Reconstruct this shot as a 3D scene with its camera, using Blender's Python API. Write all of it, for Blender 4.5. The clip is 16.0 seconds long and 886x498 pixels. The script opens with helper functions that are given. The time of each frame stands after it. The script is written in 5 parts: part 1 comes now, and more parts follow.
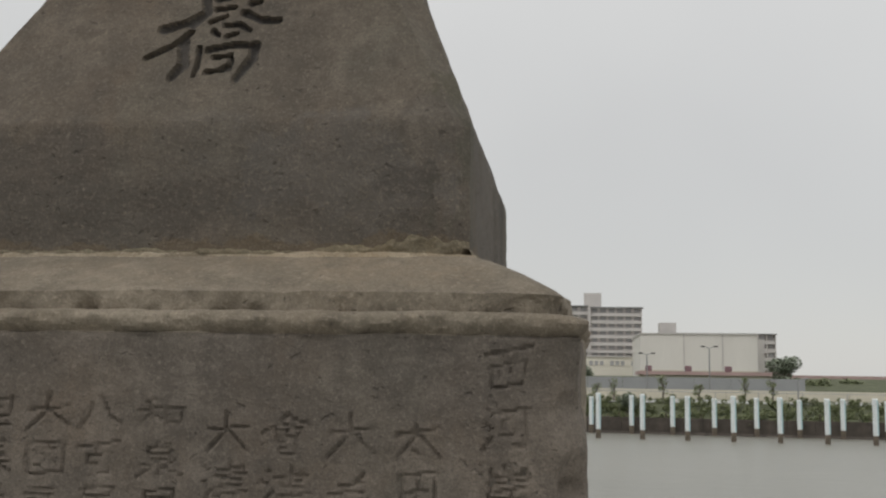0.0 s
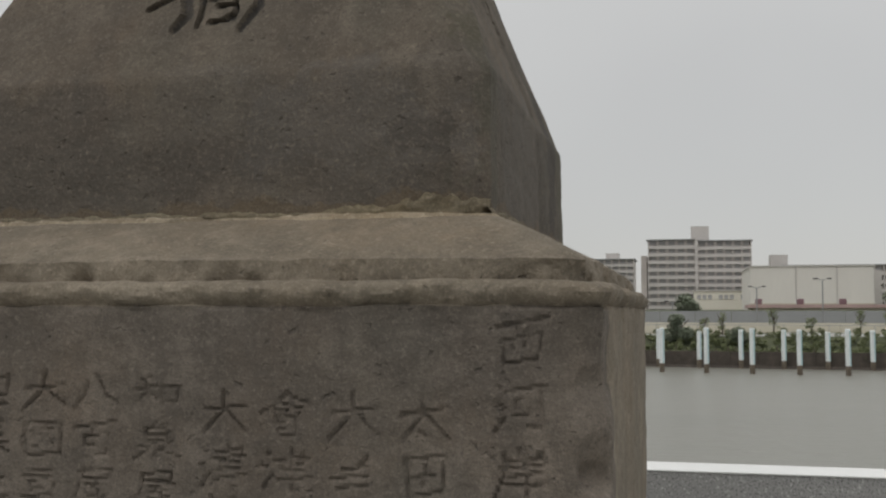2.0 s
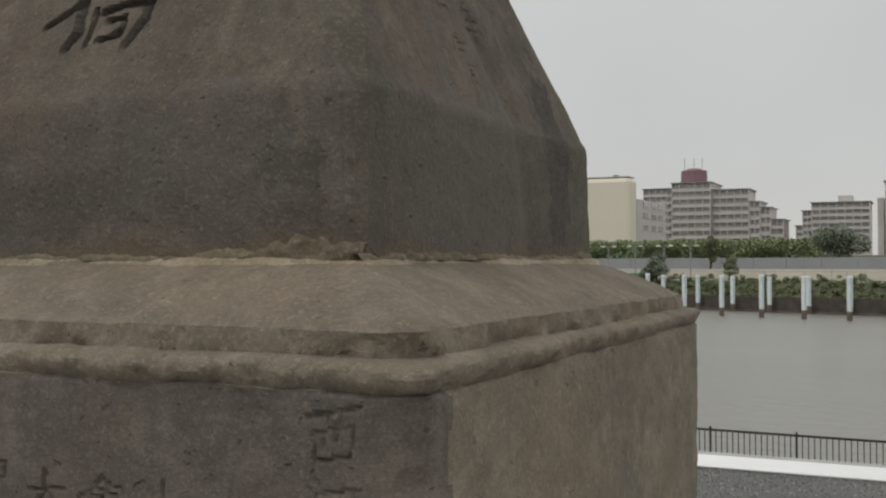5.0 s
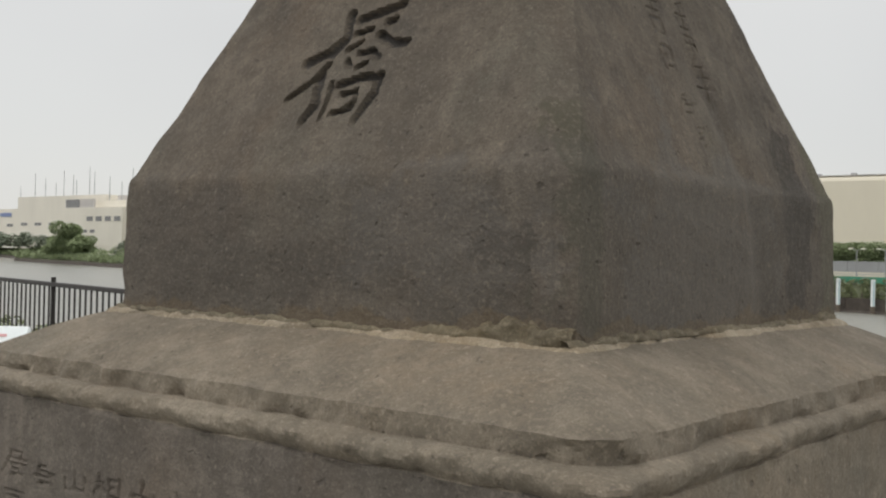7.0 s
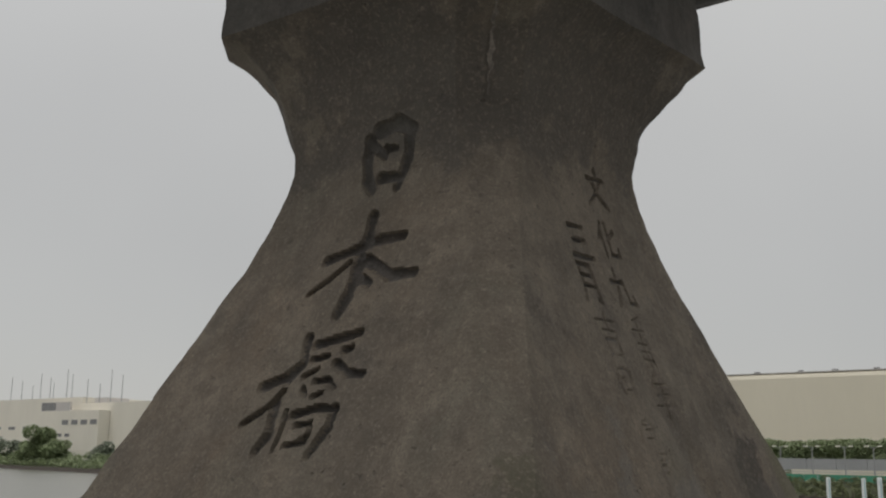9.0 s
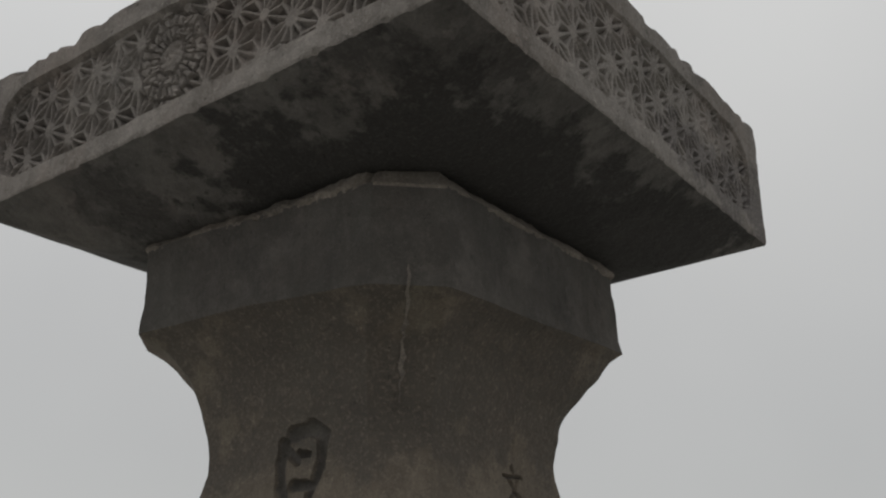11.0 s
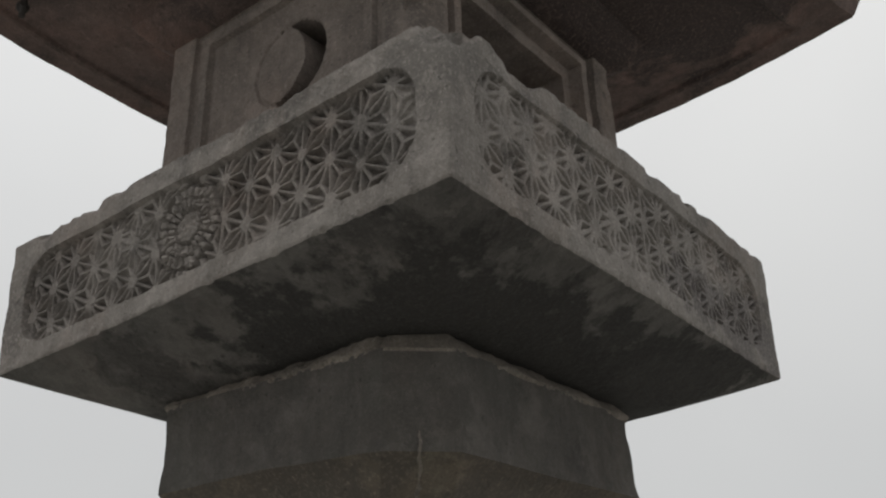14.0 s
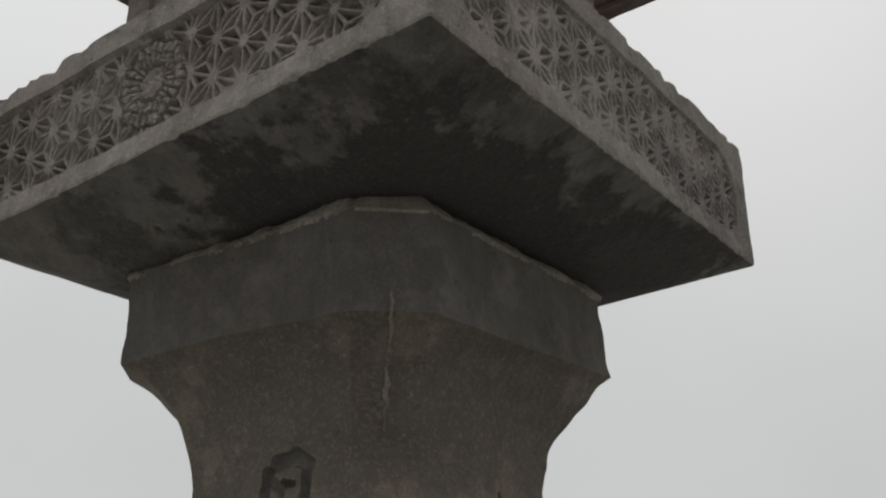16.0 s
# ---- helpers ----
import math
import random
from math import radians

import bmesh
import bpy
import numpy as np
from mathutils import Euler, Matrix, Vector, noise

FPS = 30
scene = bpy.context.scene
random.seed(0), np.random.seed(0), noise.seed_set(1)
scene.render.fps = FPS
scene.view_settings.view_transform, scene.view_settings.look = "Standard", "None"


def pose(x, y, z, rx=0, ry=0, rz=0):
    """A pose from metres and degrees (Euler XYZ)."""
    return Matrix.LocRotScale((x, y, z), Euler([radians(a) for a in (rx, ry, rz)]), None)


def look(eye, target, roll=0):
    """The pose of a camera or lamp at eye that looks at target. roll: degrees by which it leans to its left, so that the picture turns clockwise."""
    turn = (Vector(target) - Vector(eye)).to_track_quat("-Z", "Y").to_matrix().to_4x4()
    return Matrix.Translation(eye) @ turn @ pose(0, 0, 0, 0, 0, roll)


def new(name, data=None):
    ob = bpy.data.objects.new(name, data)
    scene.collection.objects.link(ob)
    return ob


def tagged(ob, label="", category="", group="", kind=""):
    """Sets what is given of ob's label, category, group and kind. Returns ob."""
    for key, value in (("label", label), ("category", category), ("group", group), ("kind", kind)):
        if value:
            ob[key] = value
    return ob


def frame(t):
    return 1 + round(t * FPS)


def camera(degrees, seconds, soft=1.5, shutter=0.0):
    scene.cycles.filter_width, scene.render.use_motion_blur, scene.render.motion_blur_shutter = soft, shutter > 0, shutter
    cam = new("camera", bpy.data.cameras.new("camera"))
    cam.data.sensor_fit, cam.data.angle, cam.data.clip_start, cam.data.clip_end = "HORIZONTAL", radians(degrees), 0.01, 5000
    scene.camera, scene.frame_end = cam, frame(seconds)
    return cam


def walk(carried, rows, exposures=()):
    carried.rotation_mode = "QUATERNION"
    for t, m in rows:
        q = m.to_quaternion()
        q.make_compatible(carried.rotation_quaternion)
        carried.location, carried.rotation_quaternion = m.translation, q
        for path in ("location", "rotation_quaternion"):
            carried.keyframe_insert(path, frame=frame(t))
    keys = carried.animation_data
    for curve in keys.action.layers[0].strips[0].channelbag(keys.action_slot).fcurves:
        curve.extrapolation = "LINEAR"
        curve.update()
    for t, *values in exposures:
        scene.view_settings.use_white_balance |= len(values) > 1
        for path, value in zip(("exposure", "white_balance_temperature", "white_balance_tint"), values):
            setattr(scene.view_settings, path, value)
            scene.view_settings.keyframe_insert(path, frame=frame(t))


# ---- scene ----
cam = camera(46.5, 16.0, soft=2.2)
PATH = [
    (0.0, (0.636, -2.075, 1.454), (0.253, 0.877, 1.830), 0.89),
    (0.5, (0.631, -2.067, 1.450), (0.180, 0.884, 1.753), 0.83),
    (1.0, (0.633, -2.054, 1.454), (0.004, 0.870, 1.687), 0.78),
    (1.5, (0.665, -2.014, 1.460), (0.010, 0.905, 1.686), 1.26),
    (2.0, (0.739, -1.923, 1.502), (0.059, 0.992, 1.695), 0.06),
    (2.5, (0.815, -1.839, 1.541), (0.031, 1.051, 1.731), -0.89),
    (3.0, (0.904, -1.767, 1.561), (0.161, 1.133, 1.760), 0.07),
    (3.2, (0.932, -1.747, 1.570), (0.235, 1.166, 1.748), -0.03),
    (5.3, (1.125, -1.544, 1.657), (-0.266, 1.114, 1.685), -0.26),
    (5.5, (1.149, -1.532, 1.665), (-0.313, 1.088, 1.703), -0.12),
    (6.0, (1.174, -1.521, 1.690), (-0.499, 0.969, 1.717), 1.63),
    (6.5, (1.141, -1.539, 1.716), (-0.711, 0.821, 1.728), 0.75),
    (7.0, (1.136, -1.534, 1.757), (-0.766, 0.786, 1.772), 1.31),
    (7.5, (1.136, -1.515, 1.828), (-0.680, 0.869, 1.949), 0.60),
    (8.0, (1.130, -1.506, 1.874), (-0.713, 0.845, 2.144), 0.97),
    (8.5, (1.141, -1.500, 1.924), (-0.721, 0.812, 2.362), 0.73),
    (9.0, (1.159, -1.507, 1.956), (-0.674, 0.794, 2.543), 0.71),
    (9.2, (1.170, -1.507, 1.968), (-0.645, 0.796, 2.601), 0.45),
    (11.3, (1.278, -1.497, 2.142), (-0.362, 0.696, 3.365), -0.15),
    (11.5, (1.299, -1.503, 2.139), (-0.344, 0.648, 3.432), 0.13),
    (12.0, (1.330, -1.530, 2.198), (-0.307, 0.526, 3.646), -0.93),
    (12.5, (1.311, -1.559, 2.244), (-0.275, 0.466, 3.787), -1.27),
    (13.0, (1.326, -1.558, 2.237), (-0.263, 0.485, 3.755), -1.94),
    (13.5, (1.327, -1.545, 2.243), (-0.294, 0.556, 3.640), -2.20),
    (14.0, (1.330, -1.545, 2.234), (-0.317, 0.568, 3.584), -1.56),
    (14.5, (1.322, -1.538, 2.231), (-0.312, 0.571, 3.603), -1.76),
    (15.0, (1.313, -1.533, 2.227), (-0.340, 0.578, 3.574), -1.65),
    (15.5, (1.279, -1.513, 2.195), (-0.384, 0.612, 3.506), -0.95),
    (16.0, (1.257, -1.478, 2.147), (-0.362, 0.757, 3.324), -1.36),
]
STOPS = [(0.0, 0.0), (0.5, -0.33), (1.0, -0.26), (1.5, -0.18), (3.0, -0.14), (5.5, -0.07), (7.0, 0.22), (8.0, 0.06), (9.0, -0.35), (11.5, -0.34), (12.5, -0.06), (15.5, -0.05), (16.0, -0.08)]
walk(cam, [(t, look(eye, target, roll)) for t, eye, target, roll in PATH], STOPS)

# ---- light: a closed grey cloud cover, with a very soft sun behind it
world = bpy.data.worlds.new("overcast_sky")
scene.world = world
world.use_nodes = True
wt = world.node_tree
bg = wt.nodes["Background"]
sky = wt.nodes.new("ShaderNodeTexSky")
sky.sky_type, sky.sun_disc = "NISHITA", False
sky.sun_elevation, sky.sun_rotation = radians(60), radians(212)
veil = wt.nodes.new("ShaderNodeMix")
veil.data_type = "RGBA"
veil.inputs[0].default_value = 0.012
coord = wt.nodes.new("ShaderNodeTexCoord")
cloud = wt.nodes.new("ShaderNodeTexNoise")
cloud.inputs["Scale"].default_value, cloud.inputs["Detail"].default_value = 2.2, 3
ramp = wt.nodes.new("ShaderNodeValToRGB")
ramp.color_ramp.elements[0].position, ramp.color_ramp.elements[0].color = 0.3, (0.61, 0.605, 0.59, 1)
ramp.color_ramp.elements[1].position, ramp.color_ramp.elements[1].color = 0.7, (0.67, 0.665, 0.645, 1)
wt.links.new(coord.outputs["Generated"], cloud.inputs["Vector"])
wt.links.new(cloud.outputs["Fac"], ramp.inputs["Fac"])
wt.links.new(ramp.outputs["Color"], veil.inputs[6])
wt.links.new(sky.outputs["Color"], veil.inputs[7])
# a cloud cover is brighter towards the zenith
height = wt.nodes.new("ShaderNodeSeparateXYZ")
wt.links.new(coord.outputs["Generated"], height.inputs[0])
rise = wt.nodes.new("ShaderNodeMapRange")
rise.interpolation_type = "SMOOTHSTEP"
for i, v in enumerate((0.1, 1.0, 1.0, 1.6)):
    rise.inputs[i + 1].default_value = v
wt.links.new(height.outputs["Z"], rise.inputs[0])
crown = wt.nodes.new("ShaderNodeMapRange")
crown.interpolation_type = "SMOOTHSTEP"
for i, v in enumerate((0.6, 1.0, 1.0, 1.8)):
    crown.inputs[i + 1].default_value = v
wt.links.new(height.outputs["Z"], crown.inputs[0])
both = wt.nodes.new("ShaderNodeMath")
both.operation = "MULTIPLY"
wt.links.new(rise.outputs[0], both.inputs[0])
wt.links.new(crown.outputs[0], both.inputs[1])
glow = wt.nodes.new("ShaderNodeVectorMath")
glow.operation = "SCALE"
wt.links.new(veil.outputs[2], glow.inputs[0])
wt.links.new(both.outputs[0], glow.inputs["Scale"])
wt.links.new(glow.outputs[0], bg.inputs["Color"])
bg.inputs["Strength"].default_value = 0.9
sun = new("sun", bpy.data.lights.new("sun", "SUN"))
sun.data.energy, sun.data.angle, sun.data.color = 0.5, radians(30), (1.0, 0.96, 0.9)
sun.matrix_world = look((-8, -13, 26), (0, 0, 0))


# ---- materials
def shader(name, rough=0.9, metal=0.0, spec=0.35):
    m = bpy.data.materials.new(name)
    m.use_nodes = True
    b = m.node_tree.nodes["Principled BSDF"]
    b.inputs["Roughness"].default_value, b.inputs["Metallic"].default_value = rough, metal
    b.inputs["Specular IOR Level"].default_value = spec
    return m, m.node_tree, b


def place(nt, scale=(1, 1, 1)):
    c = nt.nodes.new("ShaderNodeTexCoord")
    mp = nt.nodes.new("ShaderNodeMapping")
    mp.inputs["Scale"].default_value = scale
    nt.links.new(c.outputs["Object"], mp.inputs["Vector"])
    return mp.outputs["Vector"]


def grain(nt, vec, scale, detail=4, rough=0.55):
    n = nt.nodes.new("ShaderNodeTexNoise")
    n.inputs["Scale"].default_value, n.inputs["Detail"].default_value, n.inputs["Roughness"].default_value = scale, detail, rough
    nt.links.new(vec, n.inputs["Vector"])
    return n.outputs["Fac"]


def span(nt, fac, lo, hi, a, b):
    r = nt.nodes.new("ShaderNodeMapRange")
    for i, v in enumerate((lo, hi, a, b)):
        r.inputs[i + 1].default_value = v
    nt.links.new(fac, r.inputs[0])
    return r.outputs[0]


def blend(nt, fac, a, b, mode="MIX"):
    m = nt.nodes.new("ShaderNodeMix")
    m.data_type, m.blend_type = "RGBA", mode
    for socket, v in ((m.inputs[0], fac), (m.inputs[6], a), (m.inputs[7], b)):
        if isinstance(v, (tuple, float, int)):
            socket.default_value = v if isinstance(v, (float, int)) else (*v, 1)
        else:
            nt.links.new(v, socket)
    return m.outputs[2]


def relief(nt, b, pairs):
    normal = None
    for fac, strength, dist in pairs:
        k = nt.nodes.new("ShaderNodeBump")
        k.inputs["Strength"].default_value, k.inputs["Distance"].default_value = strength, dist
        nt.links.new(fac, k.inputs["Height"])
        if normal:
            nt.links.new(normal, k.inputs["Normal"])
        normal = k.outputs["Normal"]
    nt.links.new(normal, b.inputs["Normal"])


def patch(nt, centre, size, ragged=0.9, scale=9.0):
    """1 inside an uneven patch round the centre, 0 outside; serves stain and shade alike."""
    c = nt.nodes.new("ShaderNodeTexCoord")
    mp = nt.nodes.new("ShaderNodeMapping")
    mp.inputs["Scale"].default_value = [1 / v for v in size]
    mp.inputs["Location"].default_value = [-a / v for a, v in zip(centre, size)]
    nt.links.new(c.outputs["Object"], mp.inputs["Vector"])
    ln = nt.nodes.new("ShaderNodeVectorMath")
    ln.operation = "LENGTH"
    nt.links.new(mp.outputs["Vector"], ln.inputs[0])
    add = nt.nodes.new("ShaderNodeMath")
    add.operation = "ADD"
    nt.links.new(ln.outputs["Value"], add.inputs[0])
    nt.links.new(span(nt, grain(nt, c.outputs["Object"], scale, 5, 0.65), 0.25, 0.75, -ragged, ragged), add.inputs[1])
    return span(nt, add.outputs[0], 0.8, 1.0, 1, 0)


def old_stone(name, light, dark, warm, soot, soot_lo=0.58, lichen=0.5, streak=0.5, moss=(0.16, 0.155, 0.13), stain_shade=(), edge=0.09, speck=1.0):
    """Weathered stone: mottled tone, rain streaks, dark staining, placed patches of stain and shade, pale flecks and
    pits.
    """
    m, nt, b = shader(name, 0.92)
    v = place(nt)
    base = blend(nt, span(nt, grain(nt, v, 7, 5, 0.62), 0.36, 0.64, 0, 1), dark, light)
    base = blend(nt, span(nt, grain(nt, v, 3.1, 4), 0.45, 0.68, 0, 0.75), base, warm)
    base = blend(nt, span(nt, grain(nt, place(nt, (1.9, 1.9, 1.2)), 1.6, 5, 0.65), 0.5, 0.66, 0, 0.6), base, moss)
    streaks = grain(nt, place(nt, (16, 16, 1.3)), 1, 4, 0.6)
    base = blend(nt, span(nt, streaks, 0.5, 0.68, 0, streak), base, soot)
    pale = grain(nt, place(nt, (13, 13, 2.2)), 1.3, 4, 0.6)
    base = blend(nt, span(nt, pale, 0.58, 0.74, 0, lichen), base, tuple(min(1, 1.5 * c) for c in light))
    stain = grain(nt, v, 4.6, 6, 0.66)
    base = blend(nt, span(nt, stain, soot_lo, soot_lo + edge, 0, 0.8), base, soot)
    base = blend(nt, span(nt, grain(nt, v, 5.2, 5, 0.6), 0.52, 0.62, 0, 0.4), base, tuple(min(1, 1.15 * c) for c in light))
    fleck = grain(nt, v, 85, 2, 0.5)
    base = blend(nt, span(nt, grain(nt, v, 13, 5, 0.7), 0.52, 0.585, 0, 0.6), base, dark)
    base = blend(nt, span(nt, grain(nt, v, 11.3, 5, 0.72), 0.54, 0.64, 0, 0.4), base, tuple(min(1, 1.25 * c) for c in light))
    base = blend(nt, span(nt, grain(nt, v, 34, 4, 0.65), 0.42, 0.6, 0, 0.4), base, dark)
    for centre, size, colour, force, ragged, wave in stain_shade:
        base = blend(nt, span(nt, patch(nt, centre, size, ragged, wave), 0, 1, 0, force), base, colour)
    base = blend(nt, span(nt, grain(nt, v, 150, 3, 0.7), 0.52, 0.64, 0, 0.38 * speck), base, tuple(min(1, 1.35 * c) for c in light))
    base = blend(nt, span(nt, grain(nt, v, 210, 3, 0.7), 0.52, 0.64, 0, 0.42 * speck), base, dark)
    base = blend(nt, span(nt, fleck, 0.64, 0.74, 0, 0.3 * speck), base, tuple(min(1, 1.9 * c) for c in light))
    pit = grain(nt, v, 120, 3, 0.6)
    base = blend(nt, span(nt, pit, 0.3, 0.38, 0.5 * speck, 0), base, soot)
    hole = grain(nt, v, 74, 2, 0.5)
    base = blend(nt, span(nt, hole, 0.26, 0.31, 0.5, 0), base, soot)
    base = blend(nt, span(nt, grain(nt, v, 105, 2, 0.5), 0.7, 0.75, 0, 0.28 * speck), base, tuple(min(1, 1.8 * c) for c in light))
    fine = grain(nt, v, 420, 2, 0.6)
    base = blend(nt, span(nt, fine, 0.3, 0.7, 0.0, 0.35), base, dark, "MULTIPLY")
    base = blend(nt, 0.16, base, blend(nt, fine, dark, light))
    nt.links.new(base, b.inputs["Base Color"])
    relief(nt, b, [(grain(nt, v, 24, 6, 0.66), 0.75, 0.009), (grain(nt, v, 150, 3, 0.6), 0.4, 0.003), (span(nt, hole, 0.24, 0.34, 0, 1), 0.7, 0.004)])
    return m


def plain(name, col, rough=0.8, var=0.18, scale=6.0, bump=0.0, metal=0.0, spec=0.35, stretch=(1, 1, 1), dirt=None):
    m, nt, b = shader(name, rough, metal, spec)
    v = place(nt, stretch)
    lo, hi = tuple(c * (1 - var) for c in col), tuple(min(1, c * (1 + var)) for c in col)
    base = blend(nt, span(nt, grain(nt, v, scale, 5, 0.62), 0.3, 0.7, 0, 1), lo, hi)
    fine = grain(nt, v, scale * 14, 3)
    base = blend(nt, span(nt, fine, 0.35, 0.7, 0, 0.35), base, lo)
    if dirt:
        base = blend(nt, span(nt, grain(nt, v, scale * 0.6, 6, 0.65), 0.5, 0.66, 0, 0.75), base, dirt)
    nt.links.new(base, b.inputs["Base Color"])
    if bump:
        relief(nt, b, [(fine, 0.5, bump)])
    return m


def leafy(name, a, b2):
    m, nt, b = shader(name, 0.65, 0, 0.3)
    g = nt.nodes.new("ShaderNodeNewGeometry")
    nt.links.new(blend(nt, g.outputs["Random Per Island"], a, b2), b.inputs["Base Color"])
    return m


SHAFT_STONE = old_stone("brown_andesite", (0.182, 0.152, 0.119), (0.096, 0.081, 0.064), (0.175, 0.13, 0.092), (0.062, 0.055, 0.048), 0.585, 0.45, 0.6, (0.14, 0.138, 0.108), (
    ((0.48, 0.27, 1.84), (0.2, 0.07, 0.24), (0.04, 0.035, 0.03), 0.92, 0.7, 11.0),
    # dark neck patch: staining together with painted shade below the slab
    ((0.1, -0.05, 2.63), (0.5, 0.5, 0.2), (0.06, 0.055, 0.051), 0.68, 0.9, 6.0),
    ((0.47, 0.43, 1.9), (0.2, 0.07, 0.4), (0.125, 0.12, 0.075), 0.7, 0.6, 8.0),
    ((0.48, -0.1, 1.76), (0.2, 0.25, 0.2), (0.15, 0.14, 0.128), 0.5, 0.8, 7.0),
    ((0.05, -0.48, 1.74), (0.16, 0.1, 0.05), (0.07, 0.055, 0.043), 0.5, 0.9, 13.0),
    ((-0.25, -0.48, 1.8), (0.14, 0.1, 0.07), (0.075, 0.06, 0.048), 0.45, 0.9, 12.0),
    ((0.25, -0.49, 1.79), (0.22, 0.1, 0.1), (0.14, 0.13, 0.12), 0.45, 0.9, 7.0),
    ((0.49, 0.22, 1.95), (0.2, 0.05, 0.14), (0.06, 0.055, 0.046), 0.5, 0.8, 16.0),
    ((0.49, -0.43, 1.79), (0.1, 0.045, 0.24), (0.082, 0.079, 0.052), 0.72, 0.7, 9.0),
    ((0.385, -0.48, 1.765), (0.065, 0.1, 0.035), (0.058, 0.05, 0.042), 0.7, 0.8, 18.0),
    ((0.44, -0.48, 1.745), (0.025, 0.05, 0.035), (0.2, 0.18, 0.16), 0.45, 0.8, 22.0),
    ((0.0, 0.0, 1.76), (90.0, 90.0, 0.125), (0.098, 0.092, 0.085), 0.32, 0.7, 6.0),
    ((-0.1, -0.48, 1.72), (0.4, 0.1, 0.06), (0.08, 0.072, 0.062), 0.5, 0.9, 8.0),
    ((0.0, 0.0, 1.648), (90.0, 90.0, 0.023), (0.165, 0.118, 0.066), 0.5, 1.1, 9.0)))
PED_STONE = old_stone("pedestal_andesite", (0.288, 0.245, 0.188), (0.15, 0.127, 0.096), (0.258, 0.194, 0.128), (0.085, 0.074, 0.063), 0.60, 0.3, 0.28, (0.165, 0.155, 0.125))
TOP_STONE = old_stone("grey_andesite", (0.28, 0.256, 0.235), (0.15, 0.136, 0.123), (0.24, 0.19, 0.162), (0.035, 0.032, 0.03), 0.525, 0.5, 0.45, (0.20, 0.18, 0.162), (((0.58, 0.35, 3.05), (0.1, 0.25, 0.09), (0.075, 0.066, 0.068), 0.7, 0.9, 12.0), ((0.55, -0.55, 3.2), (0.08, 0.08, 0.08), (0.10, 0.092, 0.085), 0.6, 0.8, 14.0), ((-0.45, -0.58, 3.08), (0.13, 0.1, 0.09), (0.09, 0.08, 0.075), 0.6, 0.9, 12.0)))
# roof stone with near-black patches under the right and front eaves
ROOF_STONE = old_stone("reddish_andesite", (0.17, 0.118, 0.102), (0.08, 0.058, 0.051), (0.2, 0.112, 0.088), (0.025, 0.022, 0.021), 0.52, 0.15, 0.4, (0.11, 0.085, 0.075), (((0.56, 0.1, 3.86), (0.32, 0.75, 0.3), (0.014, 0.012, 0.012), 0.88, 0.6, 4.0), ((0.1, -0.6, 3.86), (0.6, 0.25, 0.3), (0.03, 0.026, 0.024), 0.6, 0.9, 5.0)))
# slab underside: black staining over a base darkened to hold its shade
SOFFIT = old_stone("shaded_black_stained_stone", (0.158, 0.147, 0.135), (0.078, 0.073, 0.067), (0.148, 0.122, 0.105), (0.02, 0.018, 0.017), 0.49, 0.4, 0.3, (0.09, 0.088, 0.08), (((0.12, -0.12, 2.92), (0.42, 0.42, 0.3), (0.012, 0.011, 0.01), 0.92, 0.75, 6.0), ((0.4, 0.25, 2.93), (0.22, 0.3, 0.3), (0.014, 0.013, 0.012), 0.85, 0.9, 8.0)), 0.04, speck=0.3)
BOX_STONE = old_stone("warm_grey_andesite", (0.27, 0.228, 0.202), (0.15, 0.127, 0.113), (0.27, 0.2, 0.163), (0.045, 0.04, 0.037), 0.56, 0.35, 0.55, (0.17, 0.148, 0.13))
# head of the shaft: greyer stone, darkened further for the slab's shade
HEAD_STONE = old_stone("shaded_grey_head_stone", (0.122, 0.111, 0.1), (0.061, 0.056, 0.05), (0.11, 0.09, 0.076), (0.03, 0.028, 0.026), 0.53, 0.4, 0.5, (0.085, 0.085, 0.075), speck=0.5)
# groove colours are darker: dirt plus the shade inside the cuts
GROOVE = old_stone("grimy_shaded_groove_stone", (0.11, 0.10, 0.09), (0.07, 0.062, 0.055), (0.115, 0.085, 0.065), (0.035, 0.032, 0.03), 0.5, 0.1, 0.4)
PED_GROOVE = old_stone("shallow_shaded_groove_stone", (0.145, 0.125, 0.103), (0.09, 0.078, 0.064), (0.13, 0.102, 0.076), (0.07, 0.06, 0.052), 0.5, 0.2, 0.4)
# pedestal stone again, darkened so the front face carries its shade
DIE_STONE = old_stone("shaded_pedestal_andesite", (0.19, 0.162, 0.134), (0.098, 0.084, 0.07), (0.176, 0.134, 0.098), (0.07, 0.062, 0.054), 0.60, 0.6, 0.5, (0.13, 0.122, 0.1))
MORTAR = old_stone("ochre_mortar", (0.46, 0.40, 0.31), (0.22, 0.175, 0.115), (0.29, 0.2, 0.105), (0.08, 0.065, 0.045), 0.5, 0.6, 0.3)
SMEAR = old_stone("mossy_mortar", (0.26, 0.225, 0.16), (0.12, 0.1, 0.068), (0.2, 0.145, 0.078), (0.06, 0.05, 0.035), 0.52, 0.6, 0.3, (0.15, 0.14, 0.085))
PALE_MORTAR = old_stone("pale_mortar", (0.27, 0.235, 0.2), (0.12, 0.104, 0.09), (0.2, 0.15, 0.115), (0.06, 0.055, 0.05), 0.5, 0.6, 0.3)


# ---- helpers for meshes
def mesh_object(name, verts, faces, material, parent=None, label="", smooth=False):
    me = bpy.data.meshes.new(name)
    me.from_pydata(verts, [], faces)
    me.materials.append(material)
    if smooth:
        me.polygons.foreach_set("use_smooth", [True] * len(me.polygons))
        me.set_sharp_from_angle(angle=radians(32))
    me.update()
    ob = new(name, me)
    ob.parent = parent
    return tagged(ob, label)


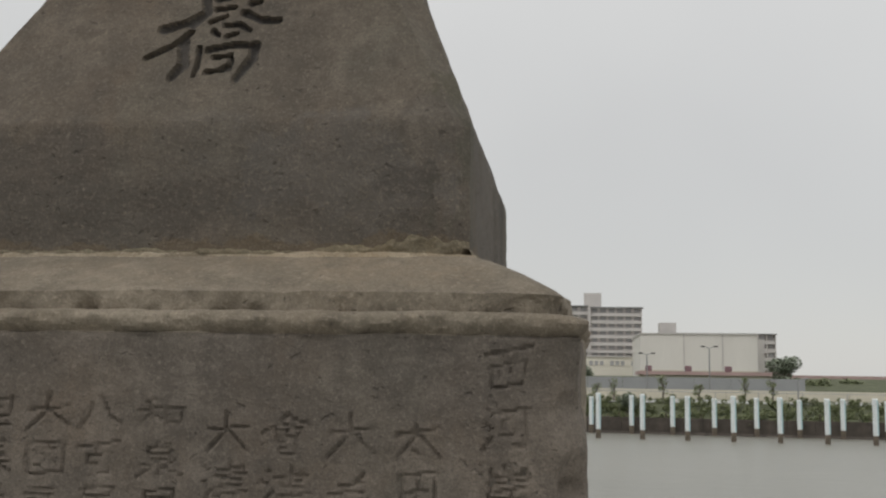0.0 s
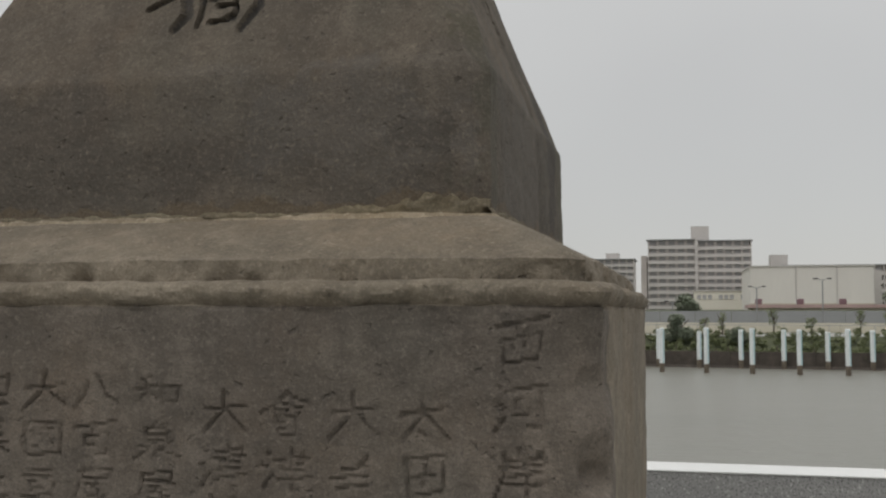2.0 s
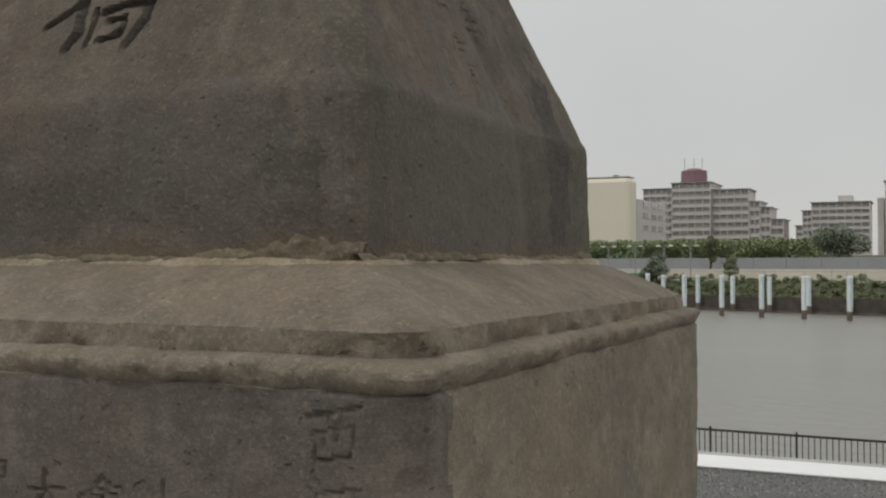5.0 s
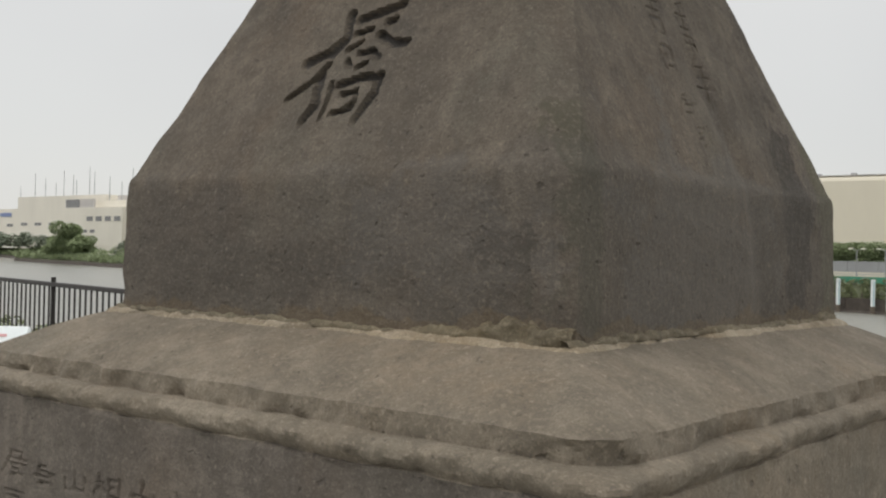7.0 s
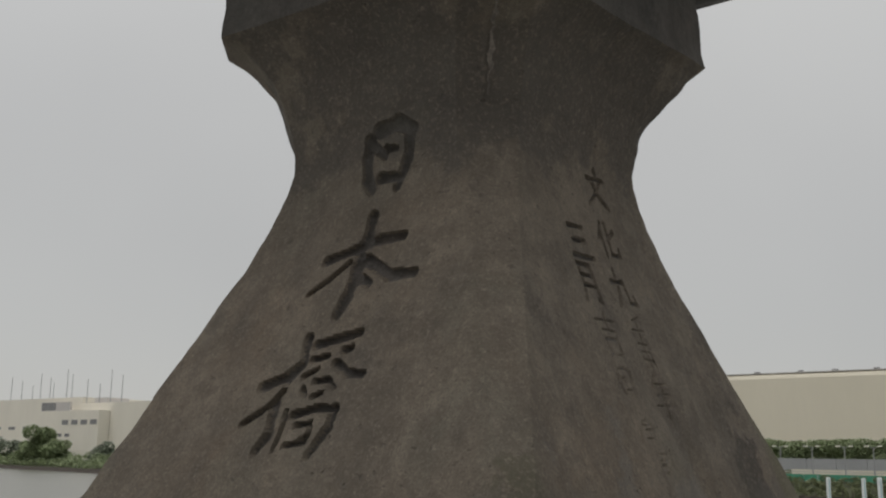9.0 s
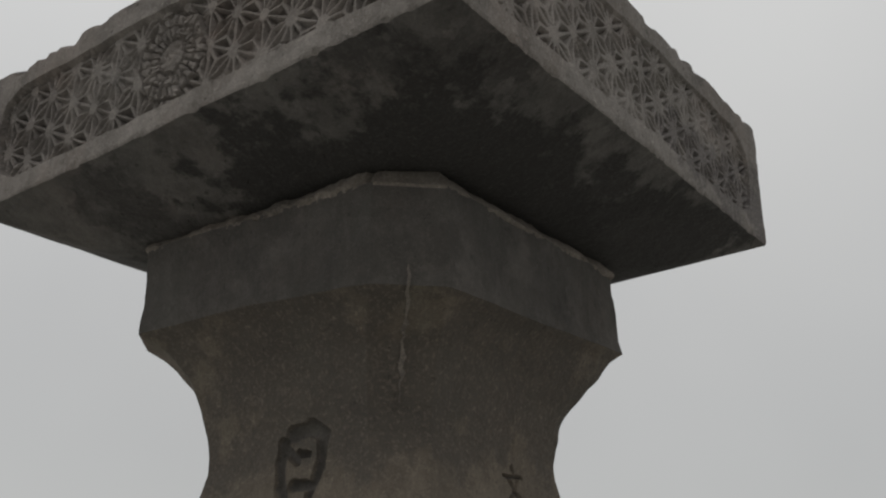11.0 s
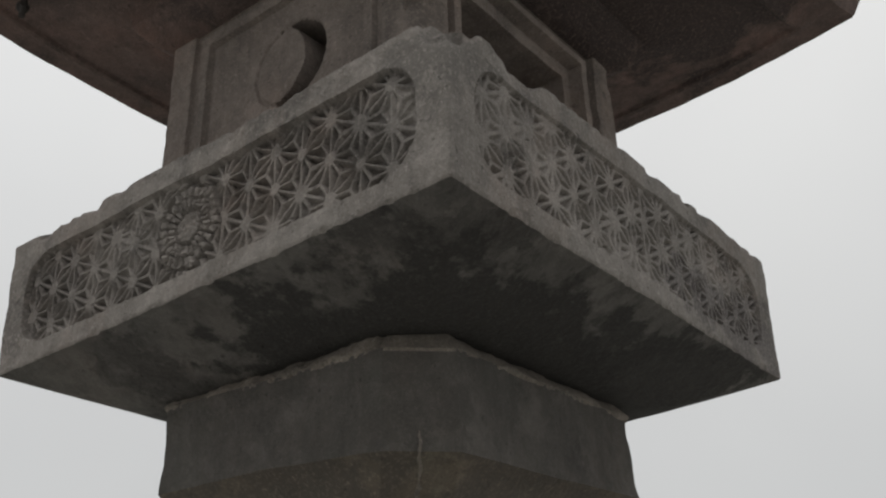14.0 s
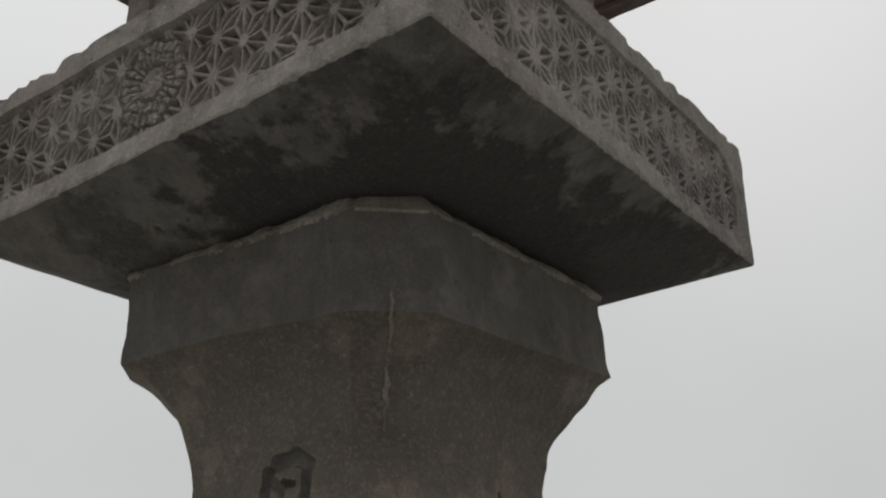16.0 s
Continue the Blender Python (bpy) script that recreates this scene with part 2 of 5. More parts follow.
def part(name, bm, material, parent=None, label=""):
    me = bpy.data.meshes.new(name)
    bm.to_mesh(me)
    bm.free()
    me.materials.append(material)
    ob = new(name, me)
    ob.parent = parent
    return tagged(ob, label)


def box(x0, y0, z0, x1, y1, z1, bevel=0.0, into=None):
    bm = into or bmesh.new()
    made = bmesh.ops.create_cube(bm, size=1, matrix=Matrix.LocRotScale(((x0 + x1) / 2, (y0 + y1) / 2, (z0 + z1) / 2), None, (x1 - x0, y1 - y0, z1 - z0)))
    if bevel:
        edges = list({e for v in made["verts"] for e in v.link_edges})
        bmesh.ops.bevel(bm, geom=edges, offset=bevel, segments=2, affect="EDGES", profile=0.5)
    return bm


def rod(p, q, r0, r1=None, sides=10, into=None):
    bm = into or bmesh.new()
    p, q = Vector(p), Vector(q)
    m = Matrix.Translation((p + q) / 2) @ (q - p).to_track_quat("Z", "Y").to_matrix().to_4x4()
    bmesh.ops.create_cone(bm, cap_ends=True, segments=sides, radius1=r0, radius2=r0 if r1 is None else r1, depth=(q - p).length, matrix=m)
    return bm


def rough3(p, scale, octaves=3):
    """Smooth random field at the points p, from fixed waves."""
    rng = np.random.RandomState(7)
    out = np.zeros(len(p))
    for o in range(octaves):
        for _ in range(7):
            k = rng.normal(size=3)
            k *= scale * 2 ** o / np.linalg.norm(k) * rng.uniform(0.6, 1.4)
            out += np.sin(p @ k + rng.uniform(0, 6.28)) * 0.5 ** o
    return out / 4


def square_body(rows, cols, sink=None, shape=None, caps=True):
    """Rings of a square with cut corners, rows of (half width, corner cut, z), front side first, then right, back, left.
    sink(side, u, z): how deep each point of a side is cut. shape(points): the last change of form. Returns points, faces and the cut's depth by face."""
    rows = np.array(rows, float)
    a, c, z = rows[:, :1], rows[:, 1:2], rows[:, 2:]
    pts, cut = [], []
    for k, n in enumerate(cols):
        u = np.linspace(-1, 1, n + 1)[None] * (a - c)
        zz = np.broadcast_to(z, u.shape)
        d = np.zeros_like(u) if sink is None else sink(k, u, zz)
        out = a - d
        x, y = u, -out
        for _ in range(k):
            x, y = -y, x
        pts.append(np.stack([x, y, zz], -1))
        cut.append(d)
    p, d = np.concatenate(pts, 1), np.concatenate(cut, 1)
    nr, nc = d.shape
    p = p.reshape(-1, 3)
    if shape:
        p = shape(p)
    i, j = np.meshgrid(np.arange(nr - 1), np.arange(nc), indexing="ij")
    jn = (j + 1) % nc
    faces = np.stack([i * nc + j, i * nc + jn, (i + 1) * nc + jn, (i + 1) * nc + j], -1).reshape(-1, 4)
    depth = np.minimum.reduce([d.ravel()[faces[:, q]] for q in range(4)])
    faces = faces.tolist()
    if caps:
        faces += [list(range(nc))[::-1], list(range((nr - 1) * nc, nr * nc))]
        depth = np.r_[depth, 0, 0]
    return p, faces, depth


def split_body(name, made, limit, material, carved_material, parent, marks):
    """The body as one mesh, and the cuts of each carved mark as a mesh of its own. marks: (side, u, z, part name, label)."""
    p, faces, depth = made
    groups = {}
    spots = {k: np.array([(u, z) for side, u, z, *_ in marks if side == k]) for k in (0, 1)}
    order = {k: [n for n, m in enumerate(marks) if m[0] == k] for k in (0, 1)}
    for f, d in zip(faces, depth):
        key = -1
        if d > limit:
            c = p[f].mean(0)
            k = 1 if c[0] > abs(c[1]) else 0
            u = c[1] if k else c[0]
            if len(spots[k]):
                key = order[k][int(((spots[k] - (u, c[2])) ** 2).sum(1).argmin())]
        groups.setdefault(key, []).append(f)
    body = None
    for key, own in sorted(groups.items()):
        used = sorted({v for f in own for v in f})
        index = {v: n for n, v in enumerate(used)}
        nm, lb = (name, "") if key < 0 else marks[key][3:]
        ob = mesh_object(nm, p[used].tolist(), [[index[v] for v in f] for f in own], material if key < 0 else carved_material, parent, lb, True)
        body = ob if key < 0 else body
    return body


def recolour(ob, material, chosen):
    """Gives the faces whose centre is chosen a second, darker material."""
    ob.data.materials.append(material)
    for f in ob.data.polygons:
        if chosen(f.center):
            f.material_index = 1


def weather(amount, scale, chips=()):
    """Uneven, worn faces, with pieces broken out at the given places (x, y, z, radius, depth)."""
    def shape(p):
        flat = np.hypot(p[:, 0], p[:, 1])[:, None] + 1e-6
        way = p[:, :2] / flat
        q = p.copy()
        push = amount * rough3(p, scale) + amount * 0.5 * rough3(p + 3.1, scale * 6)
        for x, y, z, r, dep in chips:
            push -= dep * np.exp(-(((p - (x, y, z)) ** 2).sum(1) / r**2) ** 2)
        q[:, :2] += way * push[:, None]
        return q
    return shape


def stroke_depth(strokes, u, z, depth):
    """Brush strokes, cut in: each (points, half width), with rounded bottoms."""
    out = np.zeros_like(u)
    for pts, w in strokes:
        for (x0, z0), (x1, z1) in zip(pts, pts[1:]):
            near = (u > min(x0, x1) - w) & (u < max(x0, x1) + w) & (z > min(z0, z1) - w) & (z < max(z0, z1) + w)
            if not near.any():
                continue
            px, pz = u[near] - x0, z[near] - z0
            dx, dz = x1 - x0, z1 - z0
            f = np.clip((px * dx + pz * dz) / (dx * dx + dz * dz + 1e-12), 0, 1)
            dist = np.hypot(px - f * dx, pz - f * dz)
            out[near] = np.maximum(out[near], depth * np.sqrt(np.clip(1 - (dist / (w * (1 - 0.25 * f))) ** 2, 0, 1)))
    return out


# characters as brush strokes in a unit square: points, half width
GLYPH = {
    "日": [(((0.05, 0.75), (0.01, 0.54), (0.06, 0.23), (0.19, 0.08)), 0.073), (((0.26, 0.86), (0.64, 0.91), (0.9, 0.8)), 0.085), (((0.85, 0.77), (0.82, 0.41), (0.69, 0.07)), 0.068), (((0.13, 0.67), (0.37, 0.49)), 0.051), (((0.38, 0.6), (0.58, 0.58)), 0.045), (((0.33, 0.22), (0.69, 0.2)), 0.062)],
    "本": [(((0.4, 0.93), (0.41, 0.74), (0.38, 0.56)), 0.042), (((0.05, 0.54), (0.32, 0.62), (0.52, 0.68), (0.76, 0.7)), 0.033), (((0.3, 0.49), (0.16, 0.35), (-0.01, 0.21)), 0.021), (((0.4, 0.44), (0.42, 0.3), (0.4, 0.14), (0.35, -0.02)), 0.046), (((0.46, 0.5), (0.75, 0.31), (0.97, 0.31)), 0.036), (((0.48, 0.31), (0.58, 0.25)), 0.029)],
    "橋": [(((0.1, 0.54), (0.3, 0.62), (0.4, 0.72)), 0.031), (((0.37, 0.93), (0.41, 0.72), (0.32, 0.58)), 0.031), (((0.32, 0.5), (0.18, 0.35), (0.01, 0.24)), 0.02), (((0.28, 0.4), (0.32, 0.16), (0.25, 0.03)), 0.033), (((0.48, 0.87), (0.63, 0.9), (0.87, 0.95)), 0.026), (((0.76, 0.81), (0.83, 0.83)), 0.022), (((0.49, 0.75), (0.63, 0.77)), 0.019), (((0.46, 0.61), (0.58, 0.67)), 0.016),
          (((0.72, 0.71), (0.87, 0.62), (1.02, 0.61)), 0.025), (((0.59, 0.57), (0.7, 0.58), (0.79, 0.51)), 0.019), (((0.5, 0.51), (0.55, 0.46)), 0.019), (((0.62, 0.45), (0.7, 0.48)), 0.016), (((0.49, 0.31), (0.69, 0.36), (0.86, 0.35)), 0.022), (((0.86, 0.35), (0.86, 0.21), (0.76, 0.01)), 0.031), (((0.42, 0.34), (0.43, 0.15), (0.42, 0.05)), 0.016),
          (((0.55, 0.23), (0.68, 0.25), (0.7, 0.16), (0.63, 0.12)), 0.016), (((0.52, 0.08), (0.69, 0.11)), 0.016)],
    "文": [(((0.48, 1.0), (0.54, 0.86)), 0.05), (((0.08, 0.74), (0.92, 0.78)), 0.045), (((0.7, 0.75), (0.5, 0.4), (0.08, 0.04)), 0.045), (((0.3, 0.7), (0.55, 0.35), (0.97, 0.04)), 0.06)],
    "化": [(((0.35, 0.96), (0.08, 0.5)), 0.05), (((0.25, 0.7), (0.25, 0.04)), 0.05), (((0.88, 0.78), (0.5, 0.5)), 0.045), (((0.55, 0.96), (0.55, 0.14), (0.95, 0.14), (0.95, 0.32)), 0.05)],
    "九": [(((0.4, 0.96), (0.35, 0.5), (0.08, 0.04)), 0.05), (((0.08, 0.62), (0.7, 0.68), (0.66, 0.14), (0.95, 0.14), (0.95, 0.32)), 0.055)],
    "壬": [(((0.75, 0.98), (0.25, 0.86)), 0.05), (((0.5, 0.9), (0.5, 0.08)), 0.05), (((0.1, 0.52), (0.9, 0.54)), 0.05), (((0.2, 0.06), (0.8, 0.08)), 0.05)],
    "申": [(((0.2, 0.78), (0.2, 0.3), (0.8, 0.3), (0.8, 0.78), (0.2, 0.78)), 0.045), (((0.2, 0.54), (0.8, 0.54)), 0.04), (((0.5, 1.0), (0.5, 0.0)), 0.05)],
    "年": [(((0.35, 1.0), (0.12, 0.7)), 0.045), (((0.3, 0.82), (0.85, 0.84)), 0.045), (((0.25, 0.55), (0.8, 0.57)), 0.04), (((0.05, 0.3), (0.95, 0.32)), 0.05), (((0.56, 0.82), (0.56, 0.0)), 0.05)],
    "三": [(((0.2, 0.88), (0.8, 0.92)), 0.06), (((0.25, 0.52), (0.75, 0.55)), 0.06), (((0.05, 0.1), (0.95, 0.14)), 0.065)],
    "月": [(((0.25, 0.95), (0.25, 0.4), (0.08, 0.03)), 0.05), (((0.25, 0.95), (0.82, 0.95), (0.8, 0.05), (0.65, 0.1)), 0.05), (((0.3, 0.68), (0.75, 0.68)), 0.04), (((0.3, 0.42), (0.75, 0.42)), 0.04)],
    "吉": [(((0.05, 0.82), (0.95, 0.84)), 0.05), (((0.5, 1.0), (0.5, 0.58)), 0.05), (((0.22, 0.58), (0.78, 0.58)), 0.045), (((0.25, 0.38), (0.25, 0.04), (0.75, 0.04), (0.75, 0.38), (0.25, 0.38)), 0.05)],
    "西": [(((0.08, 0.86), (0.97, 0.97)), 0.05), (((0.14, 0.6), (0.2, 0.06)), 0.05), (((0.14, 0.6), (0.9, 0.68), (0.84, 0.1)), 0.05), (((0.2, 0.08), (0.84, 0.12)), 0.05), (((0.4, 0.88), (0.36, 0.36)), 0.035), (((0.62, 0.9), (0.62, 0.4)), 0.035)],
    "河": [(((0.08, 0.95), (0.22, 0.82)), 0.05), (((0.02, 0.62), (0.16, 0.5)), 0.05), (((0.05, 0.05), (0.25, 0.35)), 0.045), (((0.32, 0.9), (1.0, 0.95)), 0.05), (((0.4, 0.66), (0.4, 0.34), (0.66, 0.36), (0.66, 0.66), (0.4, 0.66)), 0.04), (((0.86, 0.92), (0.86, 0.06), (0.7, 0.1)), 0.05)],
    "岸": [(((0.5, 1.0), (0.5, 0.76)), 0.05), (((0.2, 0.92), (0.2, 0.76), (0.84, 0.76), (0.84, 0.94)), 0.045), (((0.15, 0.6), (0.95, 0.64)), 0.05), (((0.22, 0.6), (0.02, 0.02)), 0.045), (((0.36, 0.44), (0.85, 0.46)), 0.045), (((0.25, 0.22), (0.97, 0.25)), 0.05), (((0.6, 0.44), (0.6, 0.0)), 0.05)],
    "大": [(((0.05, 0.6), (0.95, 0.68)), 0.05), (((0.5, 1.0), (0.46, 0.55), (0.03, 0.03)), 0.05), (((0.5, 0.58), (0.97, 0.06)), 0.055)],
    "太": [(((0.05, 0.6), (0.95, 0.68)), 0.05), (((0.5, 1.0), (0.46, 0.55), (0.03, 0.03)), 0.05), (((0.5, 0.58), (0.97, 0.06)), 0.055), (((0.42, 0.2), (0.56, 0.06)), 0.06)],
    "田": [(((0.12, 0.88), (0.16, 0.08)), 0.045), (((0.12, 0.86), (0.88, 0.94), (0.8, 0.1)), 0.05), (((0.16, 0.12), (0.8, 0.14)), 0.045), (((0.3, 0.5), (0.7, 0.54)), 0.04), (((0.5, 0.74), (0.48, 0.3)), 0.035)],
    "會": [(((0.5, 1.0), (0.28, 0.76), (0.0, 0.6)), 0.045), (((0.5, 0.98), (0.75, 0.8), (1.0, 0.72)), 0.05), (((0.34, 0.74), (0.64, 0.77)), 0.035), (((0.24, 0.62), (0.28, 0.42), (0.74, 0.44), (0.78, 0.64), (0.24, 0.62)), 0.035), (((0.5, 0.62), (0.5, 0.46)), 0.03), (((0.3, 0.32), (0.34, 0.02), (0.68, 0.03), (0.72, 0.34), (0.3, 0.32)), 0.045), (((0.36, 0.18), (0.66, 0.19)), 0.03)],
    "津": [(((0.08, 0.9), (0.2, 0.8)), 0.045), (((0.02, 0.62), (0.14, 0.54)), 0.045), (((0.06, 0.06), (0.24, 0.36)), 0.04), (((0.42, 0.84), (0.88, 0.86), (0.86, 0.56), (0.42, 0.56)), 0.035), (((0.32, 0.7), (1.0, 0.72)), 0.035), (((0.4, 0.4), (0.9, 0.42)), 0.035), (((0.32, 0.22), (1.0, 0.25)), 0.045), (((0.64, 1.0), (0.64, 0.0)), 0.04)],
    "屋": [(((0.2, 0.94), (0.84, 0.96), (0.82, 0.76), (0.22, 0.74)), 0.045), (((0.2, 0.94), (0.18, 0.5), (0.0, 0.06)), 0.04), (((0.34, 0.58), (0.9, 0.6)), 0.035), (((0.56, 0.58), (0.4, 0.42), (0.78, 0.44)), 0.035), (((0.4, 0.26), (0.8, 0.28)), 0.035), (((0.6, 0.4), (0.6, 0.06)), 0.035), (((0.26, 0.04), (1.0, 0.08)), 0.05)],
    "百": [(((0.05, 0.84), (0.95, 0.95)), 0.045), (((0.5, 0.88), (0.4, 0.66)), 0.04), (((0.24, 0.62), (0.26, 0.04)), 0.04), (((0.24, 0.62), (0.78, 0.66), (0.74, 0.06)), 0.045), (((0.28, 0.36), (0.72, 0.38)), 0.035), (((0.28, 0.08), (0.74, 0.1)), 0.035)],
    "國": [(((0.1, 0.92), (0.12, 0.02)), 0.045), (((0.1, 0.92), (0.9, 0.96), (0.88, 0.02)), 0.045), (((0.14, 0.05), (0.88, 0.06)), 0.04), (((0.24, 0.74), (0.76, 0.77)), 0.035), (((0.3, 0.58), (0.48, 0.59), (0.46, 0.42), (0.3, 0.42), (0.3, 0.58)), 0.03), (((0.26, 0.26), (0.5, 0.3)), 0.03), (((0.56, 0.86), (0.62, 0.5), (0.78, 0.2)), 0.035)],
    "相": [(((0.0, 0.72), (0.44, 0.78)), 0.04), (((0.24, 1.0), (0.24, 0.0)), 0.04), (((0.22, 0.68), (0.0, 0.36)), 0.035), (((0.28, 0.62), (0.42, 0.48)), 0.035), (((0.56, 0.9), (0.56, 0.04)), 0.04), (((0.56, 0.88), (0.94, 0.9), (0.94, 0.04)), 0.04), (((0.6, 0.62), (0.9, 0.63)), 0.03), (((0.6, 0.36), (0.9, 0.37)), 0.03), (((0.58, 0.1), (0.92, 0.11)), 0.03)],
    "模": [(((0.0, 0.7), (0.4, 0.76)), 0.04), (((0.22, 1.0), (0.22, 0.0)), 0.04), (((0.2, 0.66), (0.0, 0.34)), 0.035), (((0.44, 0.88), (1.0, 0.92)), 0.035), (((0.6, 1.0), (0.6, 0.8)), 0.03), (((0.82, 1.0), (0.82, 0.8)), 0.03), (((0.54, 0.72), (0.54, 0.44), (0.88, 0.45), (0.88, 0.73), (0.54, 0.72)), 0.035), (((0.58, 0.58), (0.84, 0.59)), 0.025), (((0.42, 0.3), (1.0, 0.33)), 0.04), (((0.7, 0.4), (0.62, 0.18), (0.42, 0.02)), 0.035), (((0.72, 0.28), (1.0, 0.02)), 0.04)],
    "和": [(((0.4, 1.0), (0.12, 0.88)), 0.04), (((0.0, 0.62), (0.5, 0.72)), 0.045), (((0.28, 0.92), (0.28, 0.04)), 0.04), (((0.26, 0.6), (0.0, 0.24)), 0.035), (((0.32, 0.56), (0.48, 0.4)), 0.035), (((0.62, 0.7), (0.64, 0.22)), 0.04), (((0.62, 0.7), (0.96, 0.72), (0.94, 0.24), (0.64, 0.24)), 0.04)],
    "泉": [(((0.5, 1.0), (0.4, 0.88)), 0.04), (((0.26, 0.86), (0.28, 0.54), (0.72, 0.55), (0.74, 0.87), (0.26, 0.86)), 0.035), (((0.3, 0.7), (0.7, 0.71)), 0.03), (((0.5, 0.54), (0.5, 0.02), (0.4, 0.08)), 0.045), (((0.08, 0.4), (0.4, 0.42), (0.26, 0.22), (0.02, 0.06)), 0.035), (((0.84, 0.46), (0.58, 0.28)), 0.035), (((0.56, 0.32), (0.76, 0.14), (1.0, 0.06)), 0.045)],
    "町": [(((0.06, 0.82), (0.08, 0.3)), 0.045), (((0.06, 0.82), (0.46, 0.84), (0.45, 0.32), (0.08, 0.3)), 0.045), (((0.1, 0.56), (0.44, 0.58)), 0.03), (((0.26, 0.82), (0.26, 0.32)), 0.03), (((0.54, 0.86), (1.0, 0.92)), 0.045), (((0.78, 0.88), (0.78, 0.06), (0.62, 0.14)), 0.05)],
    "山": [(((0.5, 1.0), (0.5, 0.3)), 0.045), (((0.1, 0.6), (0.12, 0.24), (0.9, 0.3)), 0.045), (((0.9, 0.66), (0.9, 0.26)), 0.045)],
    "八": [(((0.36, 0.85), (0.3, 0.5), (0.02, 0.1)), 0.05), (((0.55, 0.98), (0.75, 0.4), (1.0, 0.2)), 0.055)],
}


def written(char, x, z, w, h, bold=1.0):
    """The strokes of a character with its lower left corner at (x, z)."""
    return [([(x + w * u, z + h * v) for u, v in pts], max(w, h) * r * bold) for pts, r in GLYPH[char]]


def chiselled(rng, char, x, z, w, h, bold=1.0):
    """A small character cut by hand: rising to the right, no two strokes quite alike."""
    out = []
    for pts, r in GLYPH[char]:
        way = [(x + w * (u + rng.uniform(-0.03, 0.03)), z + h * (v * 0.95 + 0.09 * (u - 0.5) + rng.uniform(-0.03, 0.03))) for u, v in pts]
        out.append((way, max(w, h) * r * bold * rng.uniform(0.75, 1.25)))
    return out


def bars(rng, x, z, w, h):
    """A worn character that cannot be read: a few plain bars."""
    out = []
    for n in range(rng.randint(3, 5)):
        v = z + h * (0.12 + 0.76 * n / 4) + rng.uniform(-0.05, 0.05) * h
        a = x + w * rng.uniform(0.05, 0.3)
        out.append(([(a, v), (x + w * rng.uniform(0.55, 1.0), v + h * rng.uniform(0.0, 0.1))], h * rng.uniform(0.035, 0.055)))
    for _ in range(rng.randint(1, 3)):
        u = x + w * rng.uniform(0.15, 0.8)
        v = z + h * rng.uniform(0.45, 1.0)
        out.append(([(u, v), (u - w * rng.uniform(-0.3, 0.4), max(z, v - h * rng.uniform(0.25, 0.7)))], h * 0.045))
    return out


# ---- the stone lantern
lantern = tagged(new("stone_lantern"), "tall weathered grey-brown stone lantern with carved brush characters", "stone lantern")
rng = random.Random(5)

# pedestal: names cut into the front, a roll and a band round its head, a hollowed slope on top
names, marks = [], []
for n, ch in enumerate("西河岸"):
    names += chiselled(rng, ch, 0.528, 1.44 - 0.079 * n, 0.068, 0.06)
    marks.append((0, 0.563, 1.469 - 0.079 * n, "carved_character", "shallow carved place name character"))
names += chiselled(rng, "町", 0.526, 1.203, 0.072, 0.06)
marks.append((0, 0.562, 1.223, "carved_character", "shallow carved place name character"))
COLUMNS = ("太田", "大", "會津屋", "大津", "和泉屋", "八百屋", "大國", "相模屋", "山田屋", "", "", "")
for n, x in enumerate((0.437, 0.341, 0.248, 0.158, 0.06, -0.032, -0.11, -0.197, -0.282, -0.37, -0.455, -0.54)):
    step, tall = ((0.072, 0.06), (0.071, 0.058), (0.068, 0.058), (0.068, 0.058))[n] if n < 4 else (0.0625, 0.05)
    top = 1.405 - tall if n < 4 else 1.424 - tall
    for k in range(8):
        at = (x - 0.034, top - step * k, 0.068, tall)
        names += chiselled(rng, COLUMNS[n][k], *at, 0.85) if k < len(COLUMNS[n]) else bars(rng, *at)
        marks.append((0, x, at[1] + tall / 2, "carved_character", "worn shallow carved character"))


def pedestal_cut(side, u, z):
    if side:
        return np.zeros_like(u)
    wear = 0.85 + 0.35 * np.sin(u * 23 + 4 * np.sin(z * 19)) * np.sin(z * 31 + 3 * np.sin(u * 13)) + 0.25 * np.sin(u * 130) * np.sin(z * 110)
    return stroke_depth(names, u, z, 0.0058) * np.clip(wear, 0.6, 1)


ped = [(0.6715, 0.02, z) for z in np.r_[0.0, 0.4, 0.8, np.arange(0.9, 1.512, 0.004)]]
ped += [(0.671, 0.02, 1.5135), (0.6675, 0.02, 1.515), (0.669, 0.02, 1.5175), (0.671, 0.02, 1.5195), (0.6745, 0.021, 1.523), (0.677, 0.022, 1.528), (0.6775, 0.022, 1.533), (0.676, 0.022, 1.538), (0.672, 0.022, 1.5425), (0.665, 0.022, 1.546), (0.655, 0.022, 1.5475), (0.6475, 0.022, 1.5485)]
ped += [(0.6465, 0.022, 1.559), (0.6455, 0.022, 1.567), (0.6445, 0.022, 1.5755), (0.635, 0.022, 1.5800), (0.622, 0.022, 1.587), (0.602, 0.02, 1.5975), (0.575, 0.018, 1.611), (0.548, 0.014, 1.623), (0.52, 0.012, 1.635), (0.49, 0.01, 1.645), (0.44, 0.01, 1.648)]
chips = [(0.668, -0.66, 1.508, 0.008, 0.022), (0.668, -0.66, 1.497, 0.009, 0.013), (0.66, -0.665, 1.485, 0.008, 0.006), (0.65, -0.65, 1.56, 0.03, 0.012), (0.65, -0.65, 1.44, 0.06, 0.014), (0.66, -0.655, 1.535, 0.018, -0.012)]
chips += [(0.66, -0.66, rng.uniform(1.0, 1.5), rng.uniform(0.012, 0.03), rng.uniform(0.004, 0.014)) for _ in range(14)]
